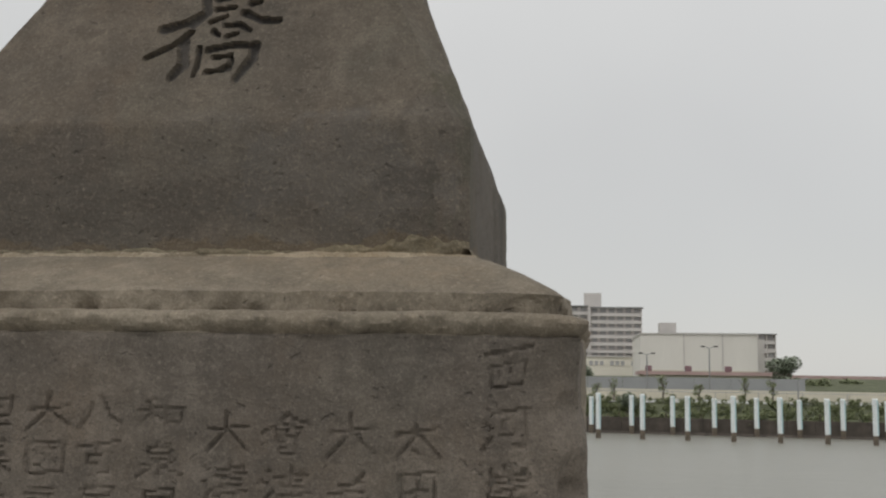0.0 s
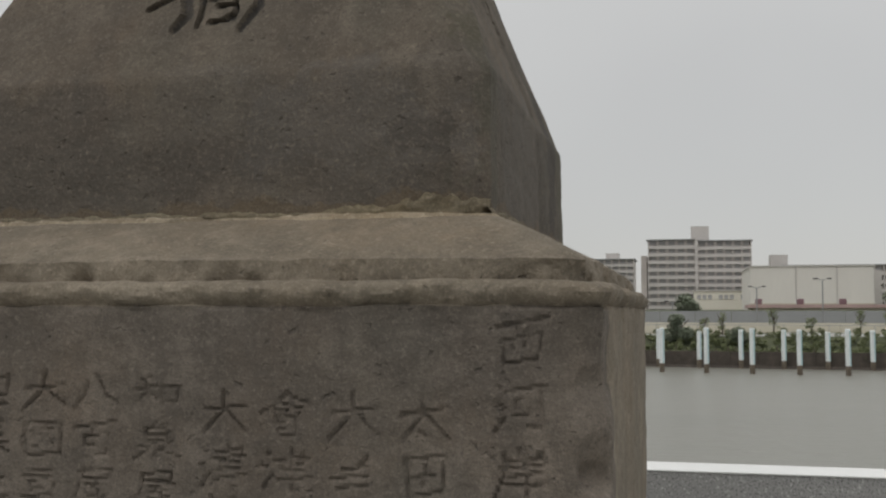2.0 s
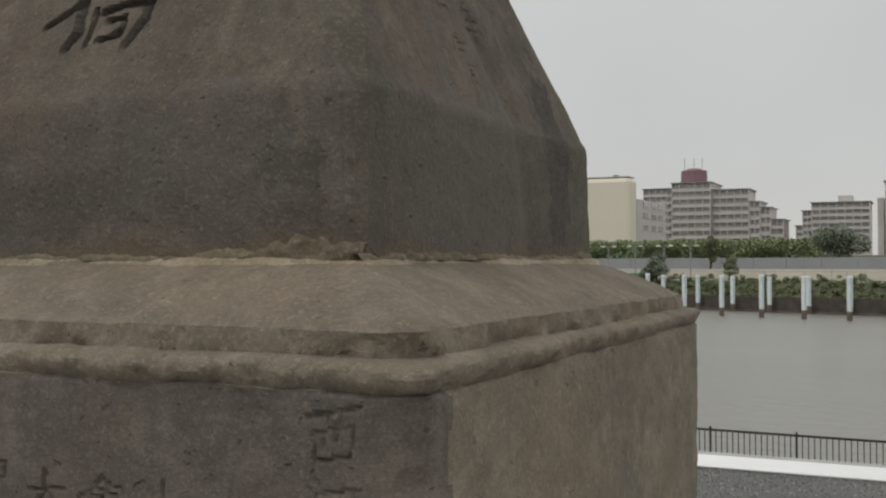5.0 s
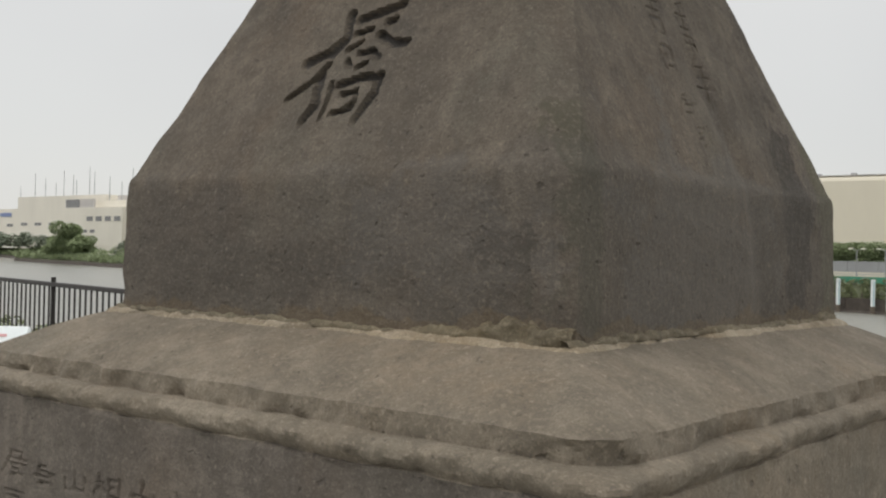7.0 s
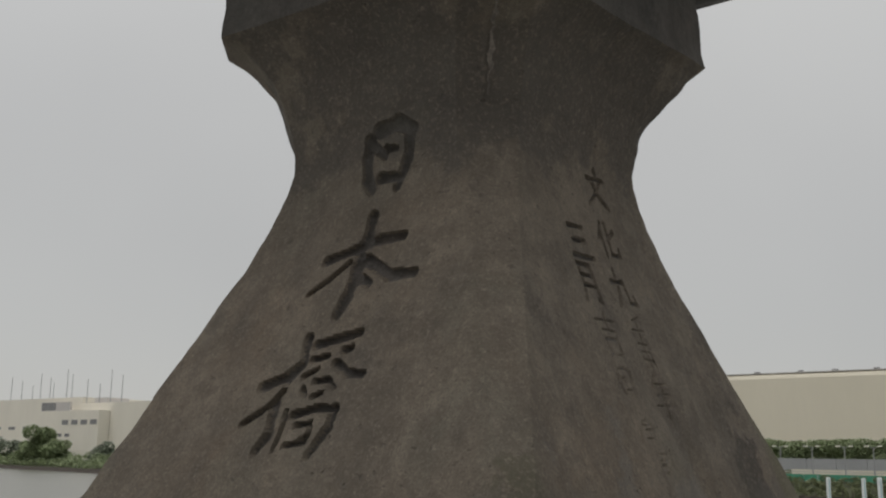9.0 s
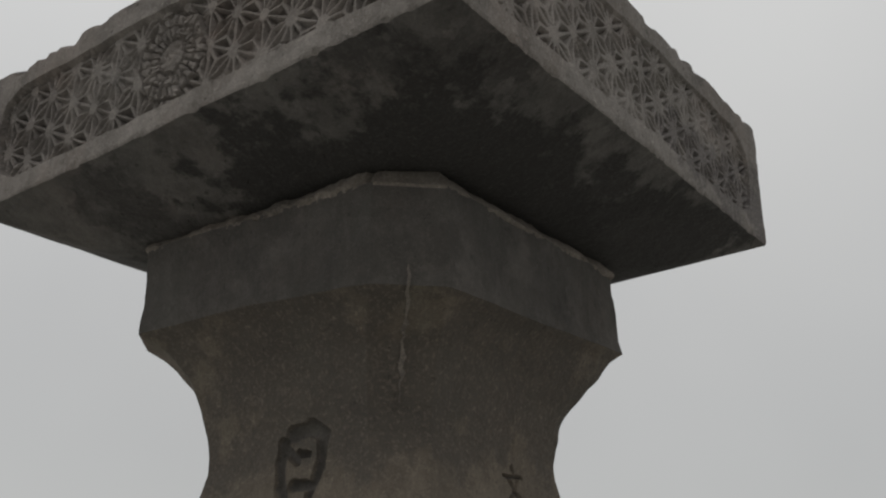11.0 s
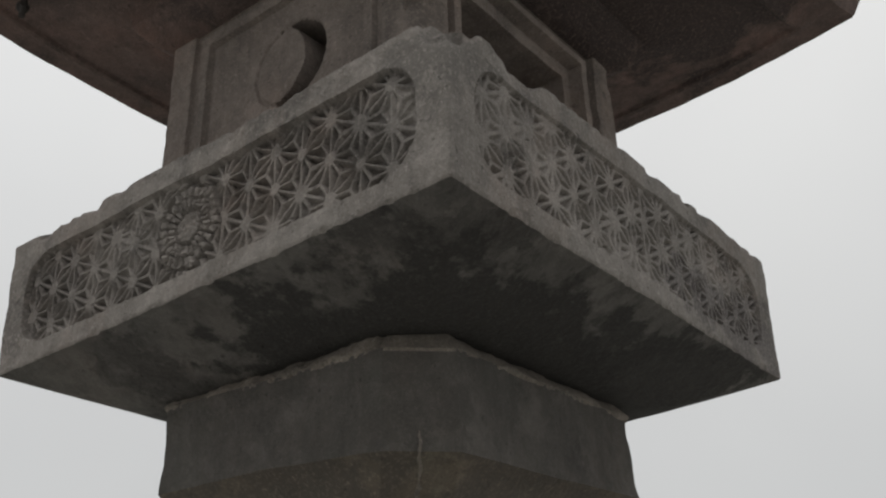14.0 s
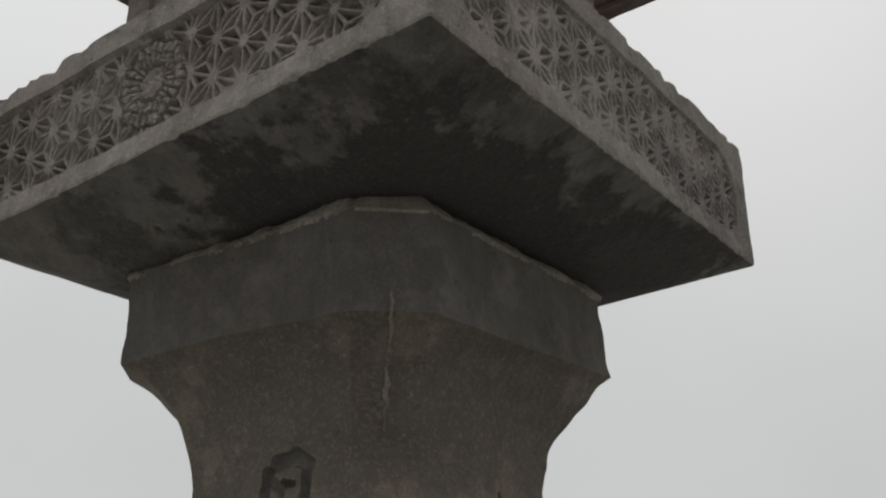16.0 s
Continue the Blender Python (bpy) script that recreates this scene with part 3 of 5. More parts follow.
chips += [(rng.uniform(-0.65, 0.65), -0.65, rng.choice((1.545, 1.574, 1.532)), rng.uniform(0.01, 0.03), rng.uniform(0.002, 0.006)) for _ in range(34)]
chips += [(0.65, rng.uniform(-0.65, 0.65), rng.choice((1.545, 1.574, 1.532)), rng.uniform(0.012, 0.05), rng.uniform(0.003, 0.009)) for _ in range(24)]
ped_worn = weather(0.003, 14, chips)


def far_corner(p, k):
    """The corner away from the inscriptions is cut a little short."""
    f = np.clip(np.minimum(p[:, 0], p[:, 1]) / np.maximum(np.abs(p[:, 0]) + 1e-6, np.abs(p[:, 1])), 0, 1) ** 3
    return (1 - k * f)[:, None]


def pedestal_shape(p):
    q = ped_worn(p)
    q[:, :2] *= far_corner(p, 0.012)
    q[:, 0] *= np.where(p[:, 0] > 0, 0.971, 1)
    head = (p[:, 2] > 1.512) & (p[:, 2] < 1.6)
    q[:, :2] *= (1 + head * (0.004 * rough3(p + 2.3, 26) + 0.0055 * rough3(p + 4.1, 95) + 0.003 * rough3(p + 9.2, 210)))[:, None]
    q[:, 2] += head * (0.0022 * rough3(p + 8.0, 17) + 0.0012 * rough3(p + 6.5, 70))
    return q


made = square_body(ped, (330, 160, 40, 60), pedestal_cut, pedestal_shape)
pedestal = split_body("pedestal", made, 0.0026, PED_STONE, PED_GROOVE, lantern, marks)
# inscribed face: weathered tone plus shade, as a darker copy of the pedestal stone
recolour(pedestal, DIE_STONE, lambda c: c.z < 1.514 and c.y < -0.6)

# shaft: square foot, hollowed slopes to a narrow neck, flaring to a cut-cornered head
HALF = ((1.645, 0.482), (1.86, 0.480), (1.874, 0.478), (1.884, 0.471), (1.936, 0.452), (2.015, 0.417), (2.06, 0.399), (2.122, 0.371), (2.205, 0.338), (2.27, 0.308), (2.33, 0.286), (2.375, 0.273), (2.41, 0.265), (2.45, 0.2595), (2.48, 0.260), (2.51, 0.264), (2.55, 0.275), (2.59, 0.285), (2.63, 0.300), (2.67, 0.326), (2.69, 0.342), (2.7085, 0.366), (2.711, 0.369), (2.89, 0.369))
CUT = ((1.645, 0.02), (1.88, 0.028), (2.2, 0.05), (2.45, 0.07), (2.71, 0.088), (2.89, 0.088))
big = written("日", -0.002, 2.378, 0.112, 0.138, 1.35) + written("本", -0.052, 2.172, 0.222, 0.178, 1.45) + written("橋", -0.103, 1.95, 0.225, 0.197, 1.5)
date, faint = [], []
marks = [(0, 0.055, 2.447, "carved_character", "large brush character meaning sun"), (0, 0.06, 2.262, "carved_character", "large brush character meaning origin"), (0, 0.01, 2.05, "carved_character", "large brush character meaning bridge")]
for ch, y, z in (("文", 0.008, 2.385), ("化", 0.003, 2.288), ("九", -0.006, 2.2), ("壬", 0.004, 2.135), ("申", 0.006, 2.085), ("年", 0.0, 2.015), ("三", -0.1, 2.268), ("月", -0.118, 2.195), ("吉", -0.11, 2.11), ("日", -0.105, 2.045)):
    s = 0.07 if ch not in "壬申日" else 0.05
    (date if z > 2.19 else faint).extend(written(ch, y, z, s, s, 1.25 if z > 2.19 else 0.8))
    marks.append((1, y + s / 2, z + s / 2, "carved_character", "carved character of the date column"))
faint += bars(rng, -0.09, 1.98, 0.06, 0.045) + bars(rng, -0.07, 1.925, 0.06, 0.05)
marks += [(1, -0.06, 2.0, "carved_character", "worn carved character"), (1, -0.04, 1.95, "carved_character", "worn carved character")]


def shaft_cut(side, u, z):
    return stroke_depth(big, u, z, 0.016) if side == 0 else np.maximum(stroke_depth(date, u, z, 0.009), stroke_depth(faint, u, z, 0.0035)) if side == 1 else np.zeros_like(u)


sz = np.r_[1.645, np.arange(1.66, 1.95, 0.006), np.arange(1.95, 2.53, 0.0033), np.arange(2.53, 2.706, 0.006), 2.7085, 2.711, np.arange(2.716, 2.89, 0.008), 2.89]
shaft_rows = [(np.interp(z, *zip(*HALF)), np.interp(z, *zip(*CUT)), z) for z in sz]
chips = [(-0.30, -0.26, 2.25, 0.05, 0.010), (-0.325, -0.29, 2.2, 0.02, -0.004), (0.365, 0.28, 2.88, 0.05, 0.005), (0.30, -0.37, 2.715, 0.05, 0.008), (0.27, 0.21, 2.56, 0.03, 0.006), (-0.47, -0.47, 1.675, 0.03, 0.006), (0.40, -0.48, 1.67, 0.05, 0.01), (0.48, 0.36, 1.80, 0.02, 0.004)]
worn = weather(0.0028, 11, chips)


def shaft_shape(p):
    q = worn(p)
    f = np.clip((p[:, 2] - 2.45) / 0.26, 0, 1)
    level = np.clip((p[:, 2] - 2.72) / 0.15, 0, 1)
    q[:, 2] -= f * (np.where(p[:, 0] > 0, 0.065 - 0.035 * level, 0.01 + 0.02 * level) * p[:, 0] - (0.034 - 0.014 * level) * p[:, 1]) + 0.024 * level
    # shallow gully worn down the right face
    gully = np.exp(-((p[:, 1] - (0.02 + 0.30 * (2.05 - p[:, 2]))) / 0.035) ** 2) * np.clip((2.15 - p[:, 2]) / 0.2, 0, 1) * (p[:, 0] > 0.3)
    q[:, 0] -= 0.009 * gully
    q[:, :2] *= 1 + (far_corner(p, 0.004) - 1) * np.clip((2.4 - p[:, 2]) / 0.3, 0, 1)[:, None]
    # the two sides are not quite alike, and the far corner flares more fully
    q[:, 0] *= np.where(p[:, 0] > 0, np.interp(p[:, 2], (1.88, 2.02, 2.25, 2.4, 2.6), (0.972, 0.982, 1.002, 1.012, 1.0)), np.interp(p[:, 2], (1.88, 1.96, 2.08, 2.2, 2.3, 2.45, 2.6, 2.71, 2.78), (1.0, 1.024, 1.026, 1.0, 0.98, 0.974, 0.972, 0.966, 0.945)))
    q[:, 1] += 0.015 * np.clip(-p[:, 0] / 0.4, 0, 1) ** 3 * (p[:, 1] < 0) * np.interp(p[:, 2], (1.88, 2.0, 2.1, 2.25), (0.0, 1.0, 0.8, 0.0))
    full = np.clip(np.minimum(p[:, 0], p[:, 1]) / 0.2, 0, 1) * np.exp(-((p[:, 2] - 2.645) / 0.055) ** 2)
    q[:, :2] *= (1 + 0.075 * full)[:, None]
    return q


made = square_body(shaft_rows, (250, 230, 40, 60), shaft_cut, shaft_shape)
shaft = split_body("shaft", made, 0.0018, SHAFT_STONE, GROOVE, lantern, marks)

# above the flare the colour includes shade from the slab
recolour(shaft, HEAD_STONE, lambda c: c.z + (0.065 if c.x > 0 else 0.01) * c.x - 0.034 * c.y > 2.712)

streak, band = [], []
for n in range(26):
    zz = 2.53 + n * 0.0085
    at = (np.interp(zz, *zip(*HALF)) - np.interp(zz, *zip(*CUT)) / 2) + 0.0015
    half = 0.004 * (0.35 + rng.random()) * (0.5 if n < 6 or n > 21 else 1)
    lift = -np.clip((zz - 2.45) / 0.26, 0, 1) * (0.065 * at + 0.034 * at)
    off = rng.uniform(-0.003, 0.003)
    streak += [(at + (off - half) * 0.7, -at + (off - half) * 0.7, zz + lift), (at + (off + half) * 0.7, -at + (off + half) * 0.7, zz + lift)]
band = [(2 * n, 2 * n + 1, 2 * n + 3, 2 * n + 2) for n in range(25)]
mesh_object("lime_streak", streak, band, PALE_MORTAR, lantern, "thin pale streak of lime down a corner")


def ragged_ring(rows, cols, amount, scale):
    def shape(p):
        q = weather(amount, scale)(p)
        q[:, 2] += 0.002 * rough3(p + 1.7, 24) + 0.001 * rough3(p + 5.2, 110)
        q[:, 0] *= np.where(p[:, 0] > 0, 0.974, 1)
        return q
    return square_body(rows, (cols,) * 4, None, shape)[:2]


mesh_object("mortar_joint", *ragged_ring([(0.45, 0.01, 1.62), (0.501, 0.012, 1.636), (0.497, 0.014, 1.643), (0.491, 0.016, 1.649), (0.486, 0.02, 1.651), (0.46, 0.02, 1.653)], 240, 0.003, 40), MORTAR, lantern, "crumbling ochre mortar joint", True)


def mortar_smear(side):
    """Crumbling mortar smeared up against the foot of the shaft, high and ragged near one corner."""
    n, m = 420, 9
    run = np.linspace(-0.47, 0.4695, n) if side == 0 else np.linspace(-0.487, 0.45, n)
    flat = np.stack([run, np.zeros(n), np.zeros(n)], 1)
    ragged = 0.7 * rough3(flat + 0.7 + side, 45) + 0.6 * rough3(flat + 2.9, 170)
    if side == 0:
        tall = 0.007 + 0.013 * np.exp(-((run - 0.4) / 0.09) ** 4) + 0.009 * np.exp(-((run - 0.27) / 0.03) ** 2)
    else:
        tall = 0.007 + 0.006 * np.exp(-((run + 0.3) / 0.1) ** 2) + 0.008 * np.exp(-((run - 0.41) / 0.05) ** 2)
    tall = tall * np.clip(0.85 + 0.45 * ragged, 0.3, 1.4)
    verts = []
    for k in range(m):
        f = k / (m - 1)
        z = 1.648 + tall * f * 1.35
        spot = np.stack([run, np.full(n, 0.0), z], 1)
        out = 0.4835 + 0.005 * (1 - f**3) + 0.003 * rough3(spot + 4.4, 170) - 0.012 * (k == m - 1)
        if side == 0:
            out = out - 0.014 * np.clip((run - 0.459) / 0.01, 0, 1)
        x, y = (run, -out) if side == 0 else (out * 0.974, run)
        verts += np.stack([x, y, z], 1).tolist()
    faces = [(k * n + i, k * n + i + 1, (k + 1) * n + i + 1, (k + 1) * n + i) for k in range(m - 1) for i in range(n - 1)]
    mesh_object("mortar_smear", verts, faces, SMEAR, lantern, "crumbling mossy ochre mortar patch", True)


mortar_smear(0)
mortar_smear(1)


def tilt_head(p):
    q = weather(0.0065, 70)(p)
    q[:, 2] -= 0.03 * p[:, 0] - 0.02 * p[:, 1] + 0.018
    q[:, 0] *= np.where(p[:, 0] < 0, 0.942, 1)
    return q


mesh_object("mortar_joint", *square_body([(0.34, 0.06, 2.874), (0.3665, 0.084, 2.877), (0.3685, 0.085, 2.881), (0.3695, 0.085, 2.885), (0.367, 0.084, 2.891), (0.34, 0.07, 2.92)], (160,) * 4, None, tilt_head)[:2], PALE_MORTAR, lantern, "pale ragged mortar joint", True)


# platform: hemp-leaf pattern in sunk panels on all sides
def hemp_leaf(side, u, z):
    v = z - 3.1
    half_w, half_h, r = 0.515, 0.098, 0.075
    q = np.hypot(np.maximum(np.abs(u) - half_w + r, 0), np.maximum(np.abs(v) - half_h + r, 0)) - r
    panel = np.clip(-q / 0.004, 0, 1)
    # a net of triangles with upright columns, mirrored about the middle
    pitch, gap = 0.0745, 0.0645
    first = np.where(u > 0, 0.0075, 0.0385)
    vv = v - 0.03 * u
    col = np.round((np.abs(u) - first) / gap)
    best = np.full(u.shape, 9.0)
    ang = np.zeros(u.shape)
    for dc in (-1, 0, 1):
        cc = col + dc
        off = 0.021 + (cc % 2) * pitch / 2
        cz = np.round((vv - off) / pitch) * pitch + off
        du, dv = np.abs(u) - first - cc * gap, vv - cz
        dist = np.hypot(du, dv)
        hit = dist < best
        best = np.where(hit, dist, best)
        ang = np.where(hit, np.arctan2(dv, du), ang)
    apart = np.abs((ang + np.pi / 12) % (np.pi / 6) - np.pi / 12)
    ridge = (0.0022 if side == 0 else 0.0034) * (1 + 0.5 * np.sin(u * 31 + 2) * np.sin(v * 47))
    wedge = np.clip((best * np.sin(apart) - ridge) / 0.0032, 0, 1)
    star = 0.016 * wedge * np.clip((best - 0.007) / 0.006, 0, 1)
    turn = np.arctan2(v, u + 0.018)
    round_r = np.hypot(u + 0.018, v * 0.95) * (1 + 0.05 * np.sin(6 * turn) + 0.03 * np.sin(11 * turn + 1))
    knock = 0.5 + 0.5 * np.sin(u * 210 + 3 * np.sin(v * 160)) * np.sin(v * 190 + 2 * np.sin(u * 120))
    petal = 0.007 * (np.abs(np.sin(13 * turn)) < 0.45) * (round_r > 0.03) + 0.006 * (np.abs(round_r - 0.032) < 0.004) + 0.006 * (np.abs(round_r - 0.055) < 0.003) * (knock > 0.4) + 0.006 * knock - 0.004
    inside = (round_r < 0.076) & (side == 0)
    rim = 0.008 * (np.abs(round_r - 0.079) < 0.0035) * (side == 0)
    fade = (1.0 if side == 0 else 0.75) * np.clip(0.8 + 0.5 * np.sin(u * 9 + side * 2) * np.sin(v * 23 + 1), 0.35, 1)
    return panel * ((0.011 if side == 0 else 0.006) + np.where(inside, petal, star * fade) + rim) if side < 2 else panel * (0.013 + star * fade)


plat = [(0.355, 0.06, 2.882), (0.40, 0.03, 2.893), (0.50, 0.008, 2.932), (0.5725, 0.003, 2.962), (0.5745, 0.003, 2.9655)]
plat += [(0.5745 + 0.02 * (z - 2.96), 0.004, z) for z in np.arange(2.970, 3.246, 0.0026)]
plat += [(0.578, 0.005, 3.249), (0.572, 0.006, 3.254), (0.55, 0.006, 3.262), (0.47, 0.006, 3.285), (0.36, 0.006, 3.31)]
chips = [(0.58, -0.58, 3.25, 0.05, 0.03), (0.58, -0.53, 3.262, 0.03, 0.02), (0.58, 0.20, 3.258, 0.02, 0.018), (0.575, -0.38, 3.262, 0.06, 0.014), (-0.47, -0.58, 3.262, 0.03, 0.016), (-0.40, -0.58, 3.264, 0.02, 0.016), (-0.31, -0.575, 3.266, 0.03, 0.014)]
chips += [(rng.uniform(-0.55, 0.55), -0.58, 3.257, rng.uniform(0.006, 0.018), rng.uniform(0.002, 0.008)) for _ in range(45)]
chips += [(0.58, rng.uniform(-0.55, 0.55), 3.257, rng.uniform(0.006, 0.018), rng.uniform(0.002, 0.008)) for _ in range(45)]
chips += [(rng.uniform(-0.55, 0.55), -0.575, 2.962, rng.uniform(0.005, 0.014), rng.uniform(0.001, 0.004)) for _ in range(24)]
chips += [(0.575, rng.uniform(-0.55, 0.55), 2.962, rng.uniform(0.005, 0.014), rng.uniform(0.001, 0.004)) for _ in range(24)]
plat_worn = weather(0.003, 13, chips)


def plat_shape(p):
    q = plat_worn(p)
    # where the upper edge has broken away it also stands lower
    gone = np.hypot(p[:, 0], p[:, 1]) - np.hypot(q[:, 0], q[:, 1])
    q[:, 2] -= np.where(p[:, 2] > 3.2, np.clip(gone, 0, 0.05) * 0.7, 0)
    q[:, 2] += 0.013 * p[:, 0] + 0.005 * p[:, 1]
    q[:, 0] += 0.012
    q[:, 1] += 0.006 + np.where(p[:, 1] > 0, 0.018 * p[:, 1], 0)
    return q


made = square_body(plat, (470, 440, 60, 60), hemp_leaf, plat_shape)
platform = mesh_object("platform", *made[:2], TOP_STONE, lantern, "square slab with sunken hemp-leaf pattern panels", True)


# downward faces take the stone with shade in its colour
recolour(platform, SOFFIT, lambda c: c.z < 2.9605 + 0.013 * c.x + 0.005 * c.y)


# fire box: stepped frames, a crescent moon opening in front, oblong windows at the sides
def fire_box_cut(side, u, z):
    v = z - 3.56
    edge = np.maximum(np.abs(u) - 0.285, np.abs(v) - 0.215)
    d = 0.012 * np.clip(-edge / 0.004, 0, 1)
    edge2 = np.maximum(np.abs(u) - 0.262, np.abs(v) - 0.192)
    d -= 0.010 * np.clip(-edge2 / 0.004, 0, 1)
    edge3 = np.maximum(np.abs(u) - 0.235, np.abs(v) - 0.165)
    d += 0.014 * np.clip(-edge3 / 0.004, 0, 1)
    if side in (0, 2):
        r = np.hypot(u - 0.017, v + 0.002)
        bite = np.hypot(u + 0.043, v - 0.006)
        d = d + 0.005 * (np.abs(r - 0.1) < 0.004)
        d = np.where((r < 0.1) & (bite > 0.104), d + 0.16, d)
    else:
        edge4 = np.maximum(np.abs(u) - 0.2, np.abs(v) - 0.125)
        d = d * 2.4 + 0.15 * np.clip(-edge4 / 0.004, 0, 1)
    return d


fb = [(0.376, 0.02, z) for z in np.r_[3.25, np.arange(3.3, 3.86, 0.005)]]
box_worn = weather(0.0025, 14, [(0.37, -0.37, 3.5, 0.06, 0.012), (0.38, 0.37, 3.74, 0.04, 0.008), (0.36, -0.376, 3.56, 0.014, 0.02), (0.355, -0.376, 3.53, 0.012, 0.014)])


def box_shape(p):
    q = box_worn(p)
    q[:, 0] *= np.where(p[:, 0] < 0, 1.04, 1)
    q[:, 1] *= np.where(p[:, 1] > 0, 1.035, 1)
    return q


made = square_body(fb, (230, 230, 60, 60), fire_box_cut, box_shape)
mesh_object("fire_box", *made[:2], BOX_STONE, lantern, "square lamp house with crescent opening and stepped frame", True)


# roof: deep eaves with a rolled border, swept up towards the corners
def eave_shape(p):
    q = weather(0.004, 9)(p)
    far = np.maximum(np.abs(p[:, 0]), np.abs(p[:, 1]))
    corner = np.minimum(np.abs(p[:, 0]), np.abs(p[:, 1])) / (far + 1e-6)
    out = np.clip((far - 0.42) / 0.45, 0, 1.1)
    q[:, 2] += 0.085 * corner**3.5 * out
    q[:, :2] *= (1 + 0.04 * corner**5 * out)[:, None]
    return q


eaves = [(0.30, 0.005, 3.772), (0.374, 0.005, 3.772), (0.41, 0.005, 3.786), (0.45, 0.005, 3.828), (0.4525, 0.005, 3.85), (0.47, 0.005, 3.853), (0.52, 0.005, 3.858), (0.60, 0.005, 3.872), (0.69, 0.006, 3.892), (0.712, 0.006, 3.892), (0.722, 0.006, 3.884), (0.734, 0.006, 3.884), (0.745, 0.006, 3.898), (0.77, 0.006, 3.914), (0.80, 0.006, 3.918), (0.828, 0.006, 3.917), (0.834, 0.006, 3.919), (0.838, 0.006, 3.926), (0.852, 0.006, 3.965), (0.872, 0.006, 4.015), (0.896, 0.006, 4.062), (0.918, 0.006, 4.098), (0.922, 0.006, 4.108), (0.915, 0.006, 4.116), (0.84, 0.012, 4.15), (0.74, 0.012, 4.2), (0.58, 0.01, 4.27), (0.42, 0.01, 4.37), (0.28, 0.01, 4.5), (0.18, 0.01, 4.62), (0.1, 0.01, 4.66)]
mesh_object("roof", *square_body(eaves, (110,) * 4, None, eave_shape)[:2], ROOF_STONE, lantern, "heavy reddish stone roof with upswept eaves", True)


hook = bmesh.new()
rod((-0.615, -0.64, 3.84), (-0.615, -0.64, 3.90), 0.008, sides=8, into=hook)
rod((-0.615, -0.64, 3.845), (-0.585, -0.655, 3.85), 0.006, sides=8, into=hook)
bmesh.ops.create_uvsphere(hook, u_segments=10, v_segments=6, radius=0.016, matrix=Matrix.Translation((-0.617, -0.64, 3.868)))
part("iron_hook", hook, plain("rusted_iron", (0.03, 0.025, 0.022), 0.8, 0.3, 30), lantern, "small rusted iron hook under the eaves")


# ---- ground, river and banks
PAVING = plain("dark_paving", (0.075, 0.07, 0.06), 0.9, 0.2, 3, 0.003)
CONCRETE = plain("grey_concrete", (0.33, 0.33, 0.31), 0.85, 0.18, 1.2, 0.003, dirt=(0.2, 0.19, 0.17))
MUD = plain("dark_wet_mud", (0.08, 0.066, 0.054), 0.7, 0.4, 1.5, 0.05)
TURF = plain("rough_turf", (0.08, 0.088, 0.048), 0.95, 0.35, 0.8, 0.05)
GRANITE = plain("speckled_granite", (0.33, 0.325, 0.315), 0.75, 0.1, 4, 0.001)
# pale granite, whitened further to stand in for reflected sky
COPING = plain("sky_bright_pale_granite", (0.74, 0.74, 0.72), 0.55, 0.06, 5, 0.0006)
WHITE = plain("white_paint", (0.74, 0.78, 0.78), 0.6, 0.06, 3, dirt=(0.55, 0.56, 0.53))
TEAL = plain("pale_blue_edge_paint", (0.42, 0.58, 0.60), 0.6, 0.1, 3)
STAINED = plain("tide_stained_steel", (0.16, 0.13, 0.10), 0.8, 0.3, 4, dirt=(0.08, 0.07, 0.05))
BLACK = plain("dark_brown_rail_paint", (0.022, 0.018, 0.016), 0.5, 0.2, 6, spec=0.4)
CREAM = plain("cream_wall", (0.76, 0.70, 0.575), 0.85, 0.035, 0.12, stretch=(1, 1, 0.25))
OFFWHITE = plain("off_white_wall", (0.76, 0.72, 0.63), 0.85, 0.05, 0.15, stretch=(1, 1, 0.25))
# tiled wall and flats' glass are paled to carry the distance haze
TILE = plain("grey_brown_tiled_wall", (0.56, 0.515, 0.485), 0.8, 0.12, 0.3)
PALE_TILE = plain("pale_grey_wall", (0.565, 0.535, 0.51), 0.8, 0.06, 0.3)
HAZEGLASS = plain("hazed_window_glass", (0.43, 0.42, 0.415), 0.12, 0.25, 0.5, spec=0.6)
FACTORYGLASS = plain("factory_window_glass", (0.2, 0.2, 0.2), 0.15, 0.2, 0.5, spec=0.6)
SLATE = plain("grey_roof_sheet", (0.29, 0.29, 0.29), 0.7, 0.12, 0.4)
STEELWALL = plain("grey_steel_barrier", (0.33, 0.335, 0.34), 0.7, 0.08, 0.3)
BUFF = plain("buff_concrete_wall", (0.58, 0.54, 0.44), 0.85, 0.07, 0.3)
REDROOF = plain("faded_red_roof", (0.46, 0.33, 0.31), 0.8, 0.15, 0.4)
MAROON = plain("maroon_tank_cladding", (0.235, 0.14, 0.155), 0.7, 0.12, 0.3)
NETTING = plain("green_netting", (0.07, 0.25, 0.16), 0.9, 0.2, 0.6)
# the next two greens are lighter than foliage, with distance haze mixed in
LEAF = leafy("mixed_green_leaves", (0.15, 0.175, 0.09), (0.25, 0.27, 0.155))
HAZYLEAF = leafy("hazed_green_leaves", (0.15, 0.18, 0.13), (0.24, 0.265, 0.19))
GRASS = leafy("pale_grass_blades", (0.12, 0.14, 0.066), (0.2, 0.222, 0.11))
FRESH = leafy("fresh_green_leaves", (0.19, 0.24, 0.12), (0.28, 0.33, 0.175))
BARK = plain("grey_bark", (0.12, 0.10, 0.08), 0.9, 0.25, 8)

# speckles in the granite
nt = GRANITE.node_tree
b = nt.nodes["Principled BSDF"]
